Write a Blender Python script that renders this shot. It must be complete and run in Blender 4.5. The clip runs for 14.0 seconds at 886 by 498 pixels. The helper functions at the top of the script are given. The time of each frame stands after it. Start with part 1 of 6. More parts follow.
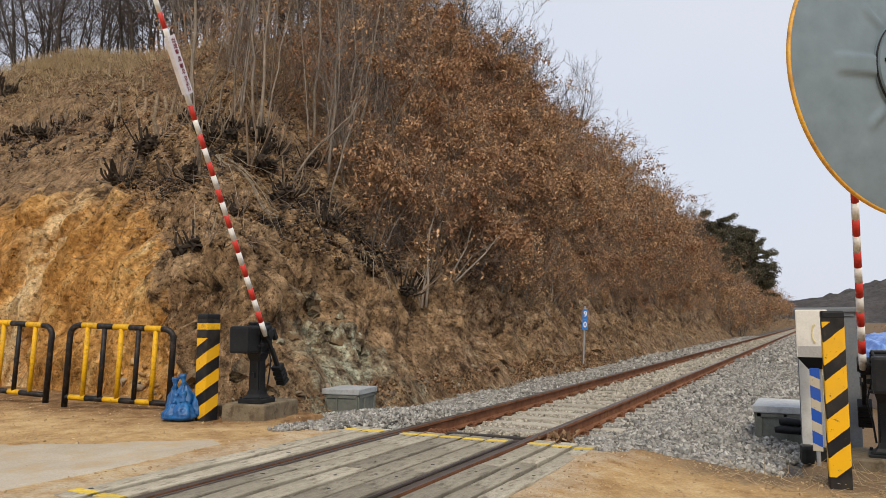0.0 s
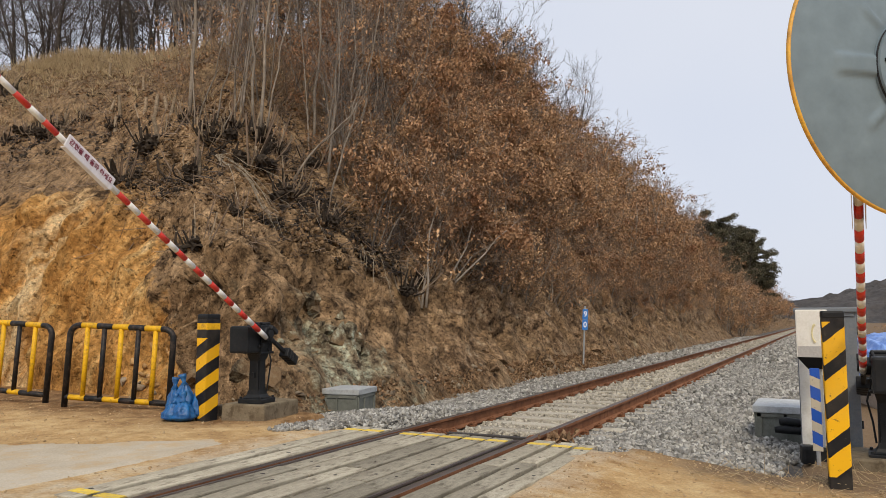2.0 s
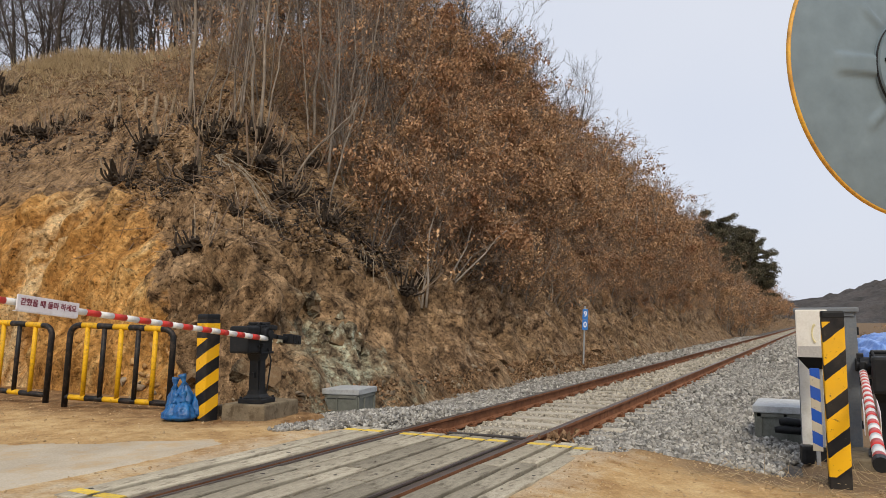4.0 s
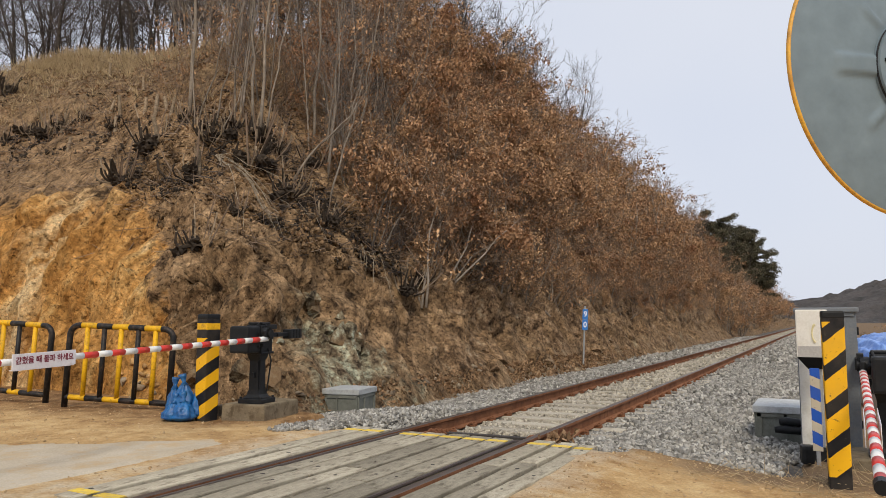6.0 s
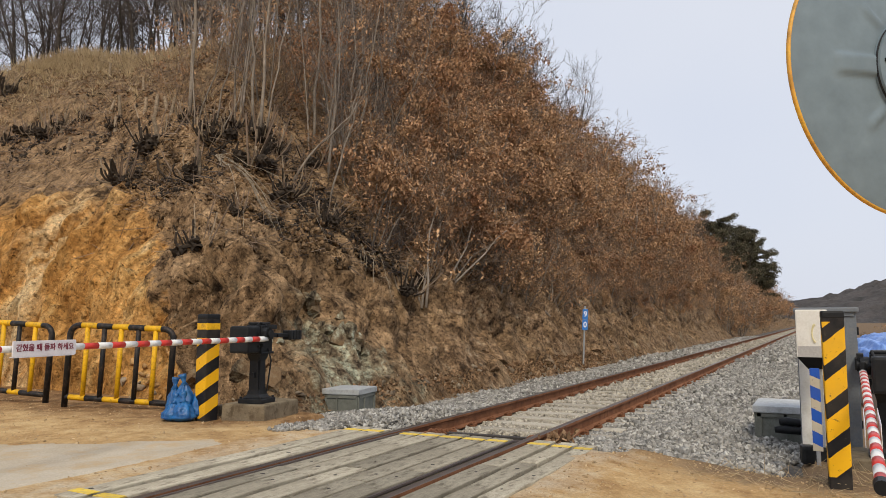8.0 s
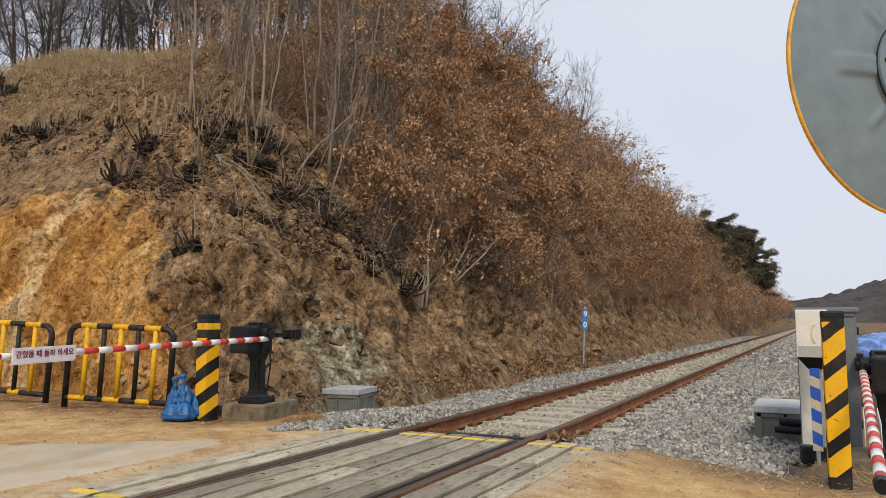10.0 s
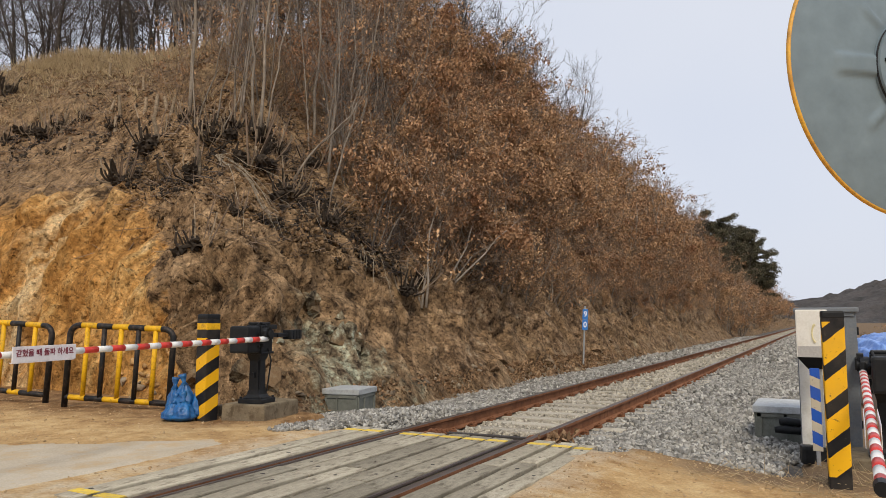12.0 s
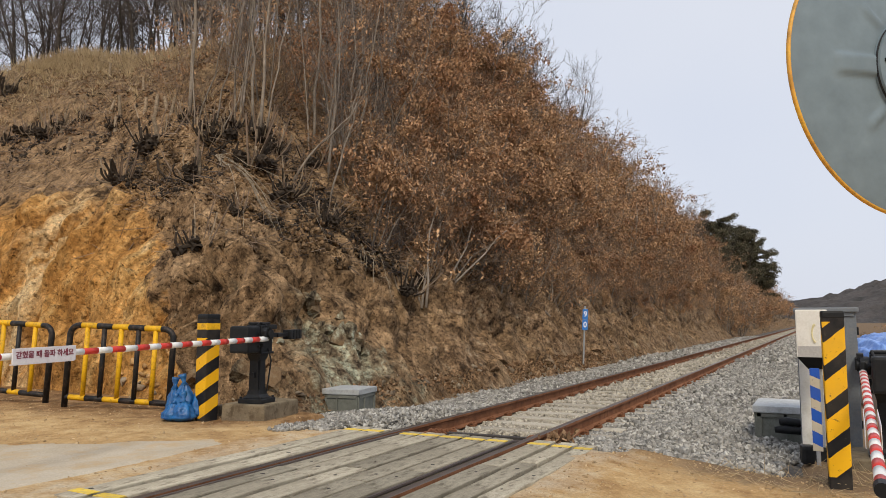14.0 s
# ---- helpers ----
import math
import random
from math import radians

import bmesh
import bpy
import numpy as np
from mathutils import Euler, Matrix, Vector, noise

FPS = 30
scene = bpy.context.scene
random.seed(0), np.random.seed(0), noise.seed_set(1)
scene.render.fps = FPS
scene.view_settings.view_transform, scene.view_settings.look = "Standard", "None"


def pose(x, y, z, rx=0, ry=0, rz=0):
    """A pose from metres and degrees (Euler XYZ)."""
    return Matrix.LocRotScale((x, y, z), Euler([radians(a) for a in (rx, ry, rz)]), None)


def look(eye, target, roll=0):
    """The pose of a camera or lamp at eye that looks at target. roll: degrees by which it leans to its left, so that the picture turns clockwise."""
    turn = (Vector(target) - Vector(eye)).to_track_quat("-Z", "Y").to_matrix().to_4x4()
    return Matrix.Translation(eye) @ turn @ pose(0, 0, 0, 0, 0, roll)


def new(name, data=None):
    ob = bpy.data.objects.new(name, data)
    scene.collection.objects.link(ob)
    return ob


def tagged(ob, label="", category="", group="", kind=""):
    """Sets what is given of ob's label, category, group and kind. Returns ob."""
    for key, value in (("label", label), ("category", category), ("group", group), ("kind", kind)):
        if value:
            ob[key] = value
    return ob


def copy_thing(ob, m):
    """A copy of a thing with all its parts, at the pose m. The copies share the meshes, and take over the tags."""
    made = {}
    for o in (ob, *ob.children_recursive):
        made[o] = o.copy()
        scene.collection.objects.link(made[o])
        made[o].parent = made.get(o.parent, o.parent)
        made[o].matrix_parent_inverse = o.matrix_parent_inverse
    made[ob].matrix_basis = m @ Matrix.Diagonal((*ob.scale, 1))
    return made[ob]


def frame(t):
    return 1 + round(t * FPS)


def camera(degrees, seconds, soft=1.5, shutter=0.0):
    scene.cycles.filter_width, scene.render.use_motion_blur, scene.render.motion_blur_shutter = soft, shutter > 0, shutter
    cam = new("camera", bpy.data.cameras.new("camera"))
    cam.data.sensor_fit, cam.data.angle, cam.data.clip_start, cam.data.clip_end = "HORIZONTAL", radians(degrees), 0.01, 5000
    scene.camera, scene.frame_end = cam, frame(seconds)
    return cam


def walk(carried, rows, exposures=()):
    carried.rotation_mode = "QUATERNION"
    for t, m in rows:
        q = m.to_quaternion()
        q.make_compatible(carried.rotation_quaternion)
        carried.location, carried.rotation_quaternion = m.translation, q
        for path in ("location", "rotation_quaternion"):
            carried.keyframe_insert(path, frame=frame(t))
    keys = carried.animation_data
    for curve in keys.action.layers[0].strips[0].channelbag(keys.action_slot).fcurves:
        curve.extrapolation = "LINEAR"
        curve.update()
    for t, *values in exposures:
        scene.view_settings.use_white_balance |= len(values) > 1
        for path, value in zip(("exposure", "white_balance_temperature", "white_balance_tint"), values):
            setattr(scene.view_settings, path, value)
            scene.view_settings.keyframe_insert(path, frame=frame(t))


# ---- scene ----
# ---- camera: a phone held still beside the crossing ----
EYE = Vector((3.48, 0.0, 1.21))
cam = camera(63.0, 14.0, soft=0.7)
TARGET = EYE + Vector((-0.45917, 0.88285, 0.09874)) * 10.0
walk(cam, [(0.0, look(EYE, TARGET)), (14.0, look(EYE, TARGET))])

# ---- world: thin bright cloud over a pale sky, weak wide sun ----
SUN_EL, SUN_AZ = 46.0, 152.0   # degrees; azimuth clockwise from +Y (along the track)
world = bpy.data.worlds.new("sky")
scene.world = world
world.use_nodes = True
wn, wl = world.node_tree.nodes, world.node_tree.links
wn.clear()
w_out = wn.new("ShaderNodeOutputWorld")
w_sky = wn.new("ShaderNodeTexSky")
w_sky.sky_type, w_sky.sun_disc = "NISHITA", False
w_sky.sun_elevation, w_sky.sun_rotation = radians(SUN_EL), radians(SUN_AZ)
w_sky.dust_density, w_sky.air_density = 4.0, 1.0
w_bg = wn.new("ShaderNodeBackground")
w_bg.inputs["Strength"].default_value = 0.07
w_cloud = wn.new("ShaderNodeBackground")
w_co = wn.new("ShaderNodeTexCoord")
w_no = wn.new("ShaderNodeTexNoise")
w_no.inputs["Scale"].default_value, w_no.inputs["Detail"].default_value = 1.6, 3.0
w_ra = wn.new("ShaderNodeValToRGB")
w_ra.color_ramp.elements[0].position, w_ra.color_ramp.elements[1].position = 0.35, 0.7
w_ra.color_ramp.elements[0].color = (0.64, 0.69, 0.81, 1)
w_ra.color_ramp.elements[1].color = (0.73, 0.76, 0.84, 1)
wl.new(w_co.outputs["Generated"], w_no.inputs["Vector"])
wl.new(w_no.outputs["Fac"], w_ra.inputs["Fac"])
wl.new(w_ra.outputs["Color"], w_cloud.inputs["Color"])
w_cloud.inputs["Strength"].default_value = 1.15
w_mix = wn.new("ShaderNodeMixShader")
w_mix.inputs["Fac"].default_value = 0.85
wl.new(w_sky.outputs["Color"], w_bg.inputs["Color"])
wl.new(w_bg.outputs["Background"], w_mix.inputs[1])
wl.new(w_cloud.outputs["Background"], w_mix.inputs[2])
wl.new(w_mix.outputs["Shader"], w_out.inputs["Surface"])
sun_data = bpy.data.lights.new("sun", "SUN")
sun_data.energy, sun_data.angle, sun_data.color = 2.2, radians(14), (1.0, 0.88, 0.70)
sun = new("sun", sun_data)
az, el = radians(SUN_AZ), radians(SUN_EL)
sun.matrix_basis = look(Vector((math.sin(az) * math.cos(el), math.cos(az) * math.cos(el), math.sin(el))) * 50, (0, 0, 0))


# ---- materials ----
def mat_base(name):
    m = bpy.data.materials.new(name)
    m.use_nodes = True
    nt = m.node_tree
    return m, nt.nodes, nt.links, nt.nodes["Principled BSDF"]


def ramp(nodes, stops):
    r = nodes.new("ShaderNodeValToRGB")
    els = r.color_ramp.elements
    while len(els) < len(stops):
        els.new(0.5)
    for e, (p, c) in zip(els, stops):
        e.position, e.color = p, (*c, 1)
    return r


def tex_noise(nodes, links, vec, scale, detail=6.0, rough=0.6):
    n = nodes.new("ShaderNodeTexNoise")
    n.inputs["Scale"].default_value, n.inputs["Detail"].default_value, n.inputs["Roughness"].default_value = scale, detail, rough
    links.new(vec, n.inputs["Vector"])
    return n


def mixc(nodes, links, fac, a, b, mode="MIX"):
    n = nodes.new("ShaderNodeMix")
    n.data_type, n.blend_type = "RGBA", mode
    for sock, v in ((n.inputs["Factor"], fac), (n.inputs[6], a), (n.inputs[7], b)):
        if isinstance(v, (int, float)):
            sock.default_value = v
        elif isinstance(v, tuple):
            sock.default_value = (*v, 1)
        else:
            links.new(v, sock)
    return n.outputs[2]


def math_node(nodes, links, op, a, b=None, c=None):
    n = nodes.new("ShaderNodeMath")
    n.operation = op
    for i, v in enumerate((a, b, c)):
        if v is None:
            continue
        if isinstance(v, (int, float)):
            n.inputs[i].default_value = v
        else:
            links.new(v, n.inputs[i])
    return n.outputs[0]


def bump_to(nodes, links, bsdf, height, strength, dist):
    b = nodes.new("ShaderNodeBump")
    b.inputs["Strength"].default_value, b.inputs["Distance"].default_value = strength, dist
    links.new(height, b.inputs["Height"])
    links.new(b.outputs["Normal"], bsdf.inputs["Normal"])


def surface(name, c1, c2, scale=4.0, rough=0.8, bump=0.3, dist=0.01, fine=60.0, metal=0.0, dirt=None, dirt_amount=0.5, spread=0.15, world_space=False, island=False, stretch=None, spec=0.5):
    """Two tones in large patches, fine grain, optional dirt patches, and a random shift of brightness object by object."""
    m, n, l, b = mat_base(name)
    co = n.new("ShaderNodeTexCoord")
    geo = n.new("ShaderNodeNewGeometry")
    vec = geo.outputs["Position"] if world_space else co.outputs["Object"]
    if stretch:
        vm = n.new("ShaderNodeVectorMath")
        vm.operation = "MULTIPLY"
        vm.inputs[1].default_value = stretch
        l.new(vec, vm.inputs[0])
        vec = vm.outputs[0]
    big = tex_noise(n, l, vec, scale)
    r = ramp(n, [(0.3, c1), (0.7, c2)])
    l.new(big.outputs["Fac"], r.inputs["Fac"])
    small = tex_noise(n, l, vec, fine, 4.0)
    col = mixc(n, l, 0.35, r.outputs["Color"], small.outputs["Fac"], "OVERLAY")
    if dirt:
        d = tex_noise(n, l, vec, scale * 2.7, 8.0, 0.7)
        dr = ramp(n, [(0.5, (0, 0, 0)), (0.66, (dirt_amount,) * 3)])
        l.new(d.outputs["Fac"], dr.inputs["Fac"])
        col = mixc(n, l, dr.outputs["Color"], col, dirt)
    if spread:
        src = geo.outputs["Random Per Island"]
        if not island:
            src = n.new("ShaderNodeObjectInfo").outputs["Random"]
        v = math_node(n, l, "MULTIPLY_ADD", src, 2 * spread, 1.0 - spread)
        hs = n.new("ShaderNodeHueSaturation")
        l.new(v, hs.inputs["Value"])
        l.new(col, hs.inputs["Color"])
        col = hs.outputs["Color"]
    l.new(col, b.inputs["Base Color"])
    b.inputs["Roughness"].default_value, b.inputs["Metallic"].default_value = rough, metal
    b.inputs["Specular IOR Level"].default_value = spec
    if bump:
        bump_to(n, l, b, small.outputs["Fac"], bump, dist)
    return m


def stripes(name, ca, cb, period, duty, slope, ends=None, wear=(0.04, 0.035, 0.03), shift=0.0):
    """Painted slanting stripes: colour a for the part duty of each period along z + slope * x; ends (lo, hi): colour b outside."""
    m, n, l, b = mat_base(name)
    co = n.new("ShaderNodeTexCoord")
    sep = n.new("ShaderNodeSeparateXYZ")
    l.new(co.outputs["Object"], sep.inputs[0])
    wob = tex_noise(n, l, co.outputs["Object"], 9.0, 4.0)
    t = math_node(n, l, "MULTIPLY_ADD", math_node(n, l, "ADD", sep.outputs["X"], sep.outputs["Y"]), -slope, sep.outputs["Z"])
    t = math_node(n, l, "MULTIPLY_ADD", wob.outputs["Fac"], 0.02, t)
    t = math_node(n, l, "ADD", t, 5 * period + shift)
    f = math_node(n, l, "FRACT", math_node(n, l, "DIVIDE", t, period))
    k = math_node(n, l, "LESS_THAN", f, duty)
    if ends:
        k = math_node(n, l, "MULTIPLY", k, math_node(n, l, "GREATER_THAN", sep.outputs["Z"], ends[0]))
        k = math_node(n, l, "MULTIPLY", k, math_node(n, l, "LESS_THAN", sep.outputs["Z"], ends[1]))
    col = mixc(n, l, k, cb, ca)
    chip = tex_noise(n, l, co.outputs["Object"], 28.0, 8.0, 0.75)
    cr = ramp(n, [(0.61, (0, 0, 0)), (0.65, (0.9,) * 3)])
    l.new(chip.outputs["Fac"], cr.inputs["Fac"])
    col = mixc(n, l, cr.outputs["Color"], col, wear)
    dust = tex_noise(n, l, co.outputs["Object"], 3.0, 5.0)
    dr = ramp(n, [(0.45, (0, 0, 0)), (0.8, (0.3,) * 3)])
    l.new(dust.outputs["Fac"], dr.inputs["Fac"])
    col = mixc(n, l, dr.outputs["Color"], col, (0.2, 0.16, 0.11))
    l.new(col, b.inputs["Base Color"])
    b.inputs["Roughness"].default_value, b.inputs["Specular IOR Level"].default_value = 0.6, 0.2
    bump_to(n, l, b, chip.outputs["Fac"], 0.4, 0.006)
    return m


YELLOW, BLACK = (0.80, 0.43, 0.010), (0.012, 0.012, 0.014)
M_rust = surface("rusty_rail_side", (0.15, 0.064, 0.033), (0.25, 0.115, 0.06), 3, 0.9, 0.5, 0.004, 90, dirt=(0.06, 0.03, 0.02), spec=0.12)
M_railhead = surface("worn_rail_head", (0.10, 0.085, 0.075), (0.16, 0.12, 0.10), 5, 0.45, 0.1, 0.002, 120, metal=0.6)
M_sleeper = surface("dusty_concrete_sleeper", (0.36, 0.33, 0.27), (0.46, 0.42, 0.34), 4, 0.9, 0.4, 0.006, 50, dirt=(0.22, 0.17, 0.12), spec=0.12)
M_plank = surface("grey_weathered_timber", (0.26, 0.228, 0.17), (0.45, 0.405, 0.31), 3.2, 0.9, 1.0, 0.008, 38, dirt=(0.10, 0.08, 0.055), dirt_amount=0.7, spread=0.34, stretch=(1.7, 0.55, 1.7), spec=0.2)
M_yline = surface("worn_yellow_line", (0.74, 0.52, 0.05), (0.62, 0.43, 0.06), 9, 0.8, 0.3, 0.003, 60, dirt=(0.28, 0.24, 0.17), dirt_amount=0.6)
# shade of bolt recesses and flangeways put into the colour; dark tie bar too
M_hole = surface("recess_shade_and_dark_steel", (0.03, 0.026, 0.022), (0.05, 0.04, 0.035), 20, 0.9, 0, spread=0)
M_stone = surface("grey_ballast_stone", (0.17, 0.16, 0.142), (0.44, 0.425, 0.385), 6, 0.9, 0.4, 0.006, 60, spread=0.5, island=True, world_space=True, spec=0.12)
M_stone_tan = surface("dusty_tan_ballast_stone", (0.28, 0.25, 0.20), (0.46, 0.42, 0.34), 6, 0.92, 0.4, 0.006, 60, spread=0.4, island=True, world_space=True, spec=0.12)
M_bed = surface("ballast_bed", (0.07, 0.062, 0.055), (0.19, 0.175, 0.16), 14, 0.95, 1.0, 0.03, 40, world_space=True, spread=0, spec=0.12)
M_conc = surface("stained_concrete", (0.13, 0.10, 0.064), (0.25, 0.205, 0.14), 3, 0.9, 0.5, 0.006, 60, dirt=(0.07, 0.05, 0.03), dirt_amount=0.8, spec=0.12)
M_lid = surface("pale_grey_precast_concrete", (0.36, 0.38, 0.39), (0.46, 0.47, 0.47), 5, 0.85, 0.3, 0.004, 70, dirt=(0.25, 0.24, 0.22))
M_pit = surface("green_grey_precast_concrete", (0.125, 0.132, 0.113), (0.195, 0.20, 0.172), 5, 0.9, 0.3, 0.004, 70, dirt=(0.09, 0.09, 0.07))
M_black = surface("black_machine_paint", (0.007, 0.008, 0.009), (0.013, 0.014, 0.016), 6, 0.5, 0.15, 0.003, 80, dirt=(0.04, 0.035, 0.03), dirt_amount=0.2, spec=0.25)
M_red = surface("red_arm_paint", (0.62, 0.035, 0.022), (0.52, 0.03, 0.02), 8, 0.45, 0.05, 0.002, dirt=(0.25, 0.10, 0.07), dirt_amount=0.3, spread=0.05)
M_white = surface("white_arm_paint", (0.78, 0.78, 0.76), (0.70, 0.69, 0.66), 8, 0.45, 0.05, 0.002, dirt=(0.4, 0.36, 0.3), dirt_amount=0.35, spread=0.05)
M_pole = surface("galvanised_steel", (0.38, 0.39, 0.40), (0.46, 0.47, 0.47), 9, 0.5, 0.1, 0.002, metal=0.6, spread=0.05)
M_blue = surface("blue_plate", (0.02, 0.16, 0.52), (0.03, 0.19, 0.58), 6, 0.5, 0.05, 0.002, spread=0.05)
# the bright and dark blues put highlights and creases into the colour
M_bag = surface("blue_woven_plastic_bag", (0.002, 0.042, 0.17), (0.008, 0.14, 0.37), 9, 0.4, 0.8, 0.012, 22, dirt=(0.10, 0.16, 0.28), dirt_amount=0.25, spread=0.12)
M_tarp = surface("blue_tarpaulin", (0.08, 0.2, 0.58), (0.24, 0.38, 0.72), 7, 0.45, 0.8, 0.03, 14)
M_fy = surface("yellow_rail_paint", (0.76, 0.43, 0.012), (0.66, 0.36, 0.012), 6, 0.5, 0.2, 0.003, 70, dirt=(0.14, 0.08, 0.03), dirt_amount=0.5, spread=0.05, spec=0.25)
M_fb = surface("black_rail_paint", (0.009, 0.009, 0.01), (0.016, 0.016, 0.016), 6, 0.5, 0.2, 0.003, 70, dirt=(0.14, 0.09, 0.06), dirt_amount=0.4, spread=0.05, spec=0.25)
M_cab_white = surface("cream_white_steel_cabinet", (0.74, 0.72, 0.66), (0.66, 0.64, 0.58), 3, 0.5, 0.1, 0.003, dirt=(0.42, 0.38, 0.3), dirt_amount=0.35, spread=0.02)
M_cab_grey = surface("blue_grey_steel_cabinet", (0.12, 0.135, 0.15), (0.16, 0.175, 0.19), 3, 0.5, 0.1, 0.003, dirt=(0.25, 0.22, 0.18), dirt_amount=0.3, spread=0.02)
M_mirror_back = surface("grey_moulded_mirror_back", (0.17, 0.222, 0.255), (0.18, 0.232, 0.265), 1.6, 0.5, 0.02, 0.001, 12, dirt=(0.15, 0.20, 0.23), dirt_amount=0.15, spread=0.02, spec=0.3)
M_mirror_rim = surface("faded_orange_rim", (0.78, 0.42, 0.04), (0.66, 0.33, 0.05), 8, 0.5, 0.1, 0.002, dirt=(0.2, 0.1, 0.03), dirt_amount=0.5, spread=0.02)
M_bark = surface("grey_brown_bark", (0.15, 0.125, 0.10), (0.30, 0.26, 0.215), 6, 0.95, 0.6, 0.01, 40, spread=0.3, spec=0.12)
M_bark_dark = surface("dark_bark", (0.04, 0.034, 0.03), (0.095, 0.08, 0.07), 6, 0.95, 0.6, 0.01, 40, spread=0.3, spec=0.12)
M_twig = surface("brown_twig", (0.17, 0.12, 0.085), (0.28, 0.21, 0.155), 3, 0.9, 0, spread=0.35, island=True, spec=0.12)
M_twig_dark = surface("dark_twig", (0.055, 0.046, 0.042), (0.115, 0.098, 0.086), 3, 0.9, 0, spread=0.35, island=True, spec=0.12)
M_leaf = surface("dead_oak_leaf", (0.23, 0.108, 0.058), (0.50, 0.33, 0.185), 0.4, 0.8, 0, spread=0.45, island=True, world_space=True, spec=0.12)
M_litter = surface("dry_fallen_leaf", (0.15, 0.085, 0.045), (0.31, 0.20, 0.115), 1.2, 0.85, 0, spread=0.45, island=True, world_space=True, spec=0.12)
M_needle = surface("dark_pine_needle", (0.055, 0.053, 0.034), (0.13, 0.115, 0.075), 0.6, 0.8, 0, spread=0.4, island=True, world_space=True, spec=0.12)
M_straw = surface("bleached_dry_grass", (0.34, 0.25, 0.14), (0.50, 0.39, 0.24), 2, 0.9, 0, spread=0.3, island=True, world_space=True, spec=0.12)
M_twig_grey = surface("grey_sapling_twig", (0.12, 0.10, 0.088), (0.24, 0.21, 0.185), 3, 0.9, 0, spread=0.35, island=True, spec=0.12)
M_char = surface("charred_dark_wood", (0.02, 0.016, 0.013), (0.07, 0.055, 0.042), 9, 0.95, 0.6, 0.01, 40, spread=0.2, spec=0.08)
M_sawn = surface("sawn_pale_wood", (0.30, 0.23, 0.15), (0.42, 0.33, 0.22), 20, 0.9, 0.1, 0.003, 60, spread=0.2, spec=0.1)
M_post_l = stripes("yellow_black_post_paint", YELLOW, BLACK, 0.315, 0.5, 0.53, (0.03, 1.04), shift=0.223)
M_post_r = stripes("yellow_black_bollard_paint", YELLOW, BLACK, 0.315, 0.6, 0.85, (0.09, 1.36), shift=0.117)
M_bw = stripes("blue_white_stripe_paint", (0.02, 0.09, 0.42), (0.50, 0.44, 0.33), 0.215, 0.55, -0.5)


def part(name, bm, material, parent=None, label="", smooth=False):
    me = bpy.data.meshes.new(name)
    bm.to_mesh(me)
    bm.free()
    if smooth:
        me.polygons.foreach_set("use_smooth", [True] * len(me.polygons))
    for mm in (material if isinstance(material, (list, tuple)) else [material]):
        me.materials.append(mm)
    ob = new(name, me)
    ob.parent = parent
    return tagged(ob, label)


def raw(name, verts, faces, material, parent=None, label="", smooth=False, idx=None):
    me = bpy.data.meshes.new(name)
    if isinstance(verts, np.ndarray) and isinstance(faces, np.ndarray):
        nf, k = faces.shape
        me.vertices.add(len(verts))
        me.vertices.foreach_set("co", np.ascontiguousarray(verts, dtype=np.float32).ravel())
        me.loops.add(nf * k)
        me.loops.foreach_set("vertex_index", np.ascontiguousarray(faces, dtype=np.int32).ravel())
        me.polygons.add(nf)
        me.polygons.foreach_set("loop_start", np.arange(0, nf * k, k, dtype=np.int32))
        me.update(calc_edges=True)
        me.validate()
    else:
        me.from_pydata([tuple(v) for v in verts], [], [tuple(f) for f in faces])
    for mm in (material if isinstance(material, (list, tuple)) else [material]):
        me.materials.append(mm)
    if idx is not None:
        me.polygons.foreach_set("material_index", np.asarray(idx, dtype=np.int32))
    if smooth:
        me.polygons.foreach_set("use_smooth", [True] * len(me.polygons))
    me.update()
    ob = new(name, me)
    ob.parent = parent
    return tagged(ob, label)


def empty(name, m, label, category, group="", kind=""):
    ob = new(name)
    ob.matrix_basis = m
    ob.empty_display_size = 0.1
    return tagged(ob, label, category, group, kind)


def box(bm, c, s, bevel=0.0, rot=None):
    m = Matrix.Translation(c) @ (rot or Matrix()) @ Matrix.Diagonal((*s, 1))
    vs = bmesh.ops.create_cube(bm, size=1.0, matrix=m)["verts"]
    if bevel:
        es = list({e for v in vs for e in v.link_edges})
        bmesh.ops.bevel(bm, geom=es, offset=bevel, segments=2, affect="EDGES", profile=0.6)
    return bm


def rod(bm, p0, p1, r0, r1=None, seg=12):
    p0, p1 = Vector(p0), Vector(p1)
    d = p1 - p0
    m = Matrix.Translation((p0 + p1) / 2) @ d.to_track_quat("Z", "Y").to_matrix().to_4x4()
    bmesh.ops.create_cone(bm, cap_ends=True, segments=seg, radius1=r0, radius2=r0 if r1 is None else r1, depth=d.length, matrix=m)
    return bm


def tube(bm, pts, r, seg=8):
    """A round bar bent along pts."""
    pts = [Vector(p) for p in pts]
    rings = []
    for i, p in enumerate(pts):
        d = (pts[min(i + 1, len(pts) - 1)] - pts[max(i - 1, 0)]).normalized()
        a = d.orthogonal().normalized() if not rings else (last - d * last.dot(d)).normalized()
        last = a
        b = d.cross(a)
        rr = r[i] if isinstance(r, (list, tuple)) else r
        rings.append([bm.verts.new(p + (a * math.cos(t) + b * math.sin(t)) * rr) for t in [2 * math.pi * k / seg for k in range(seg)]])
    for q, w in zip(rings, rings[1:]):
        for k in range(seg):
            bm.faces.new((q[k], q[(k + 1) % seg], w[(k + 1) % seg], w[k]))
    bm.faces.new(rings[0][::-1])
    bm.faces.new(rings[-1])
    return bm


def B():
    return bmesh.new()


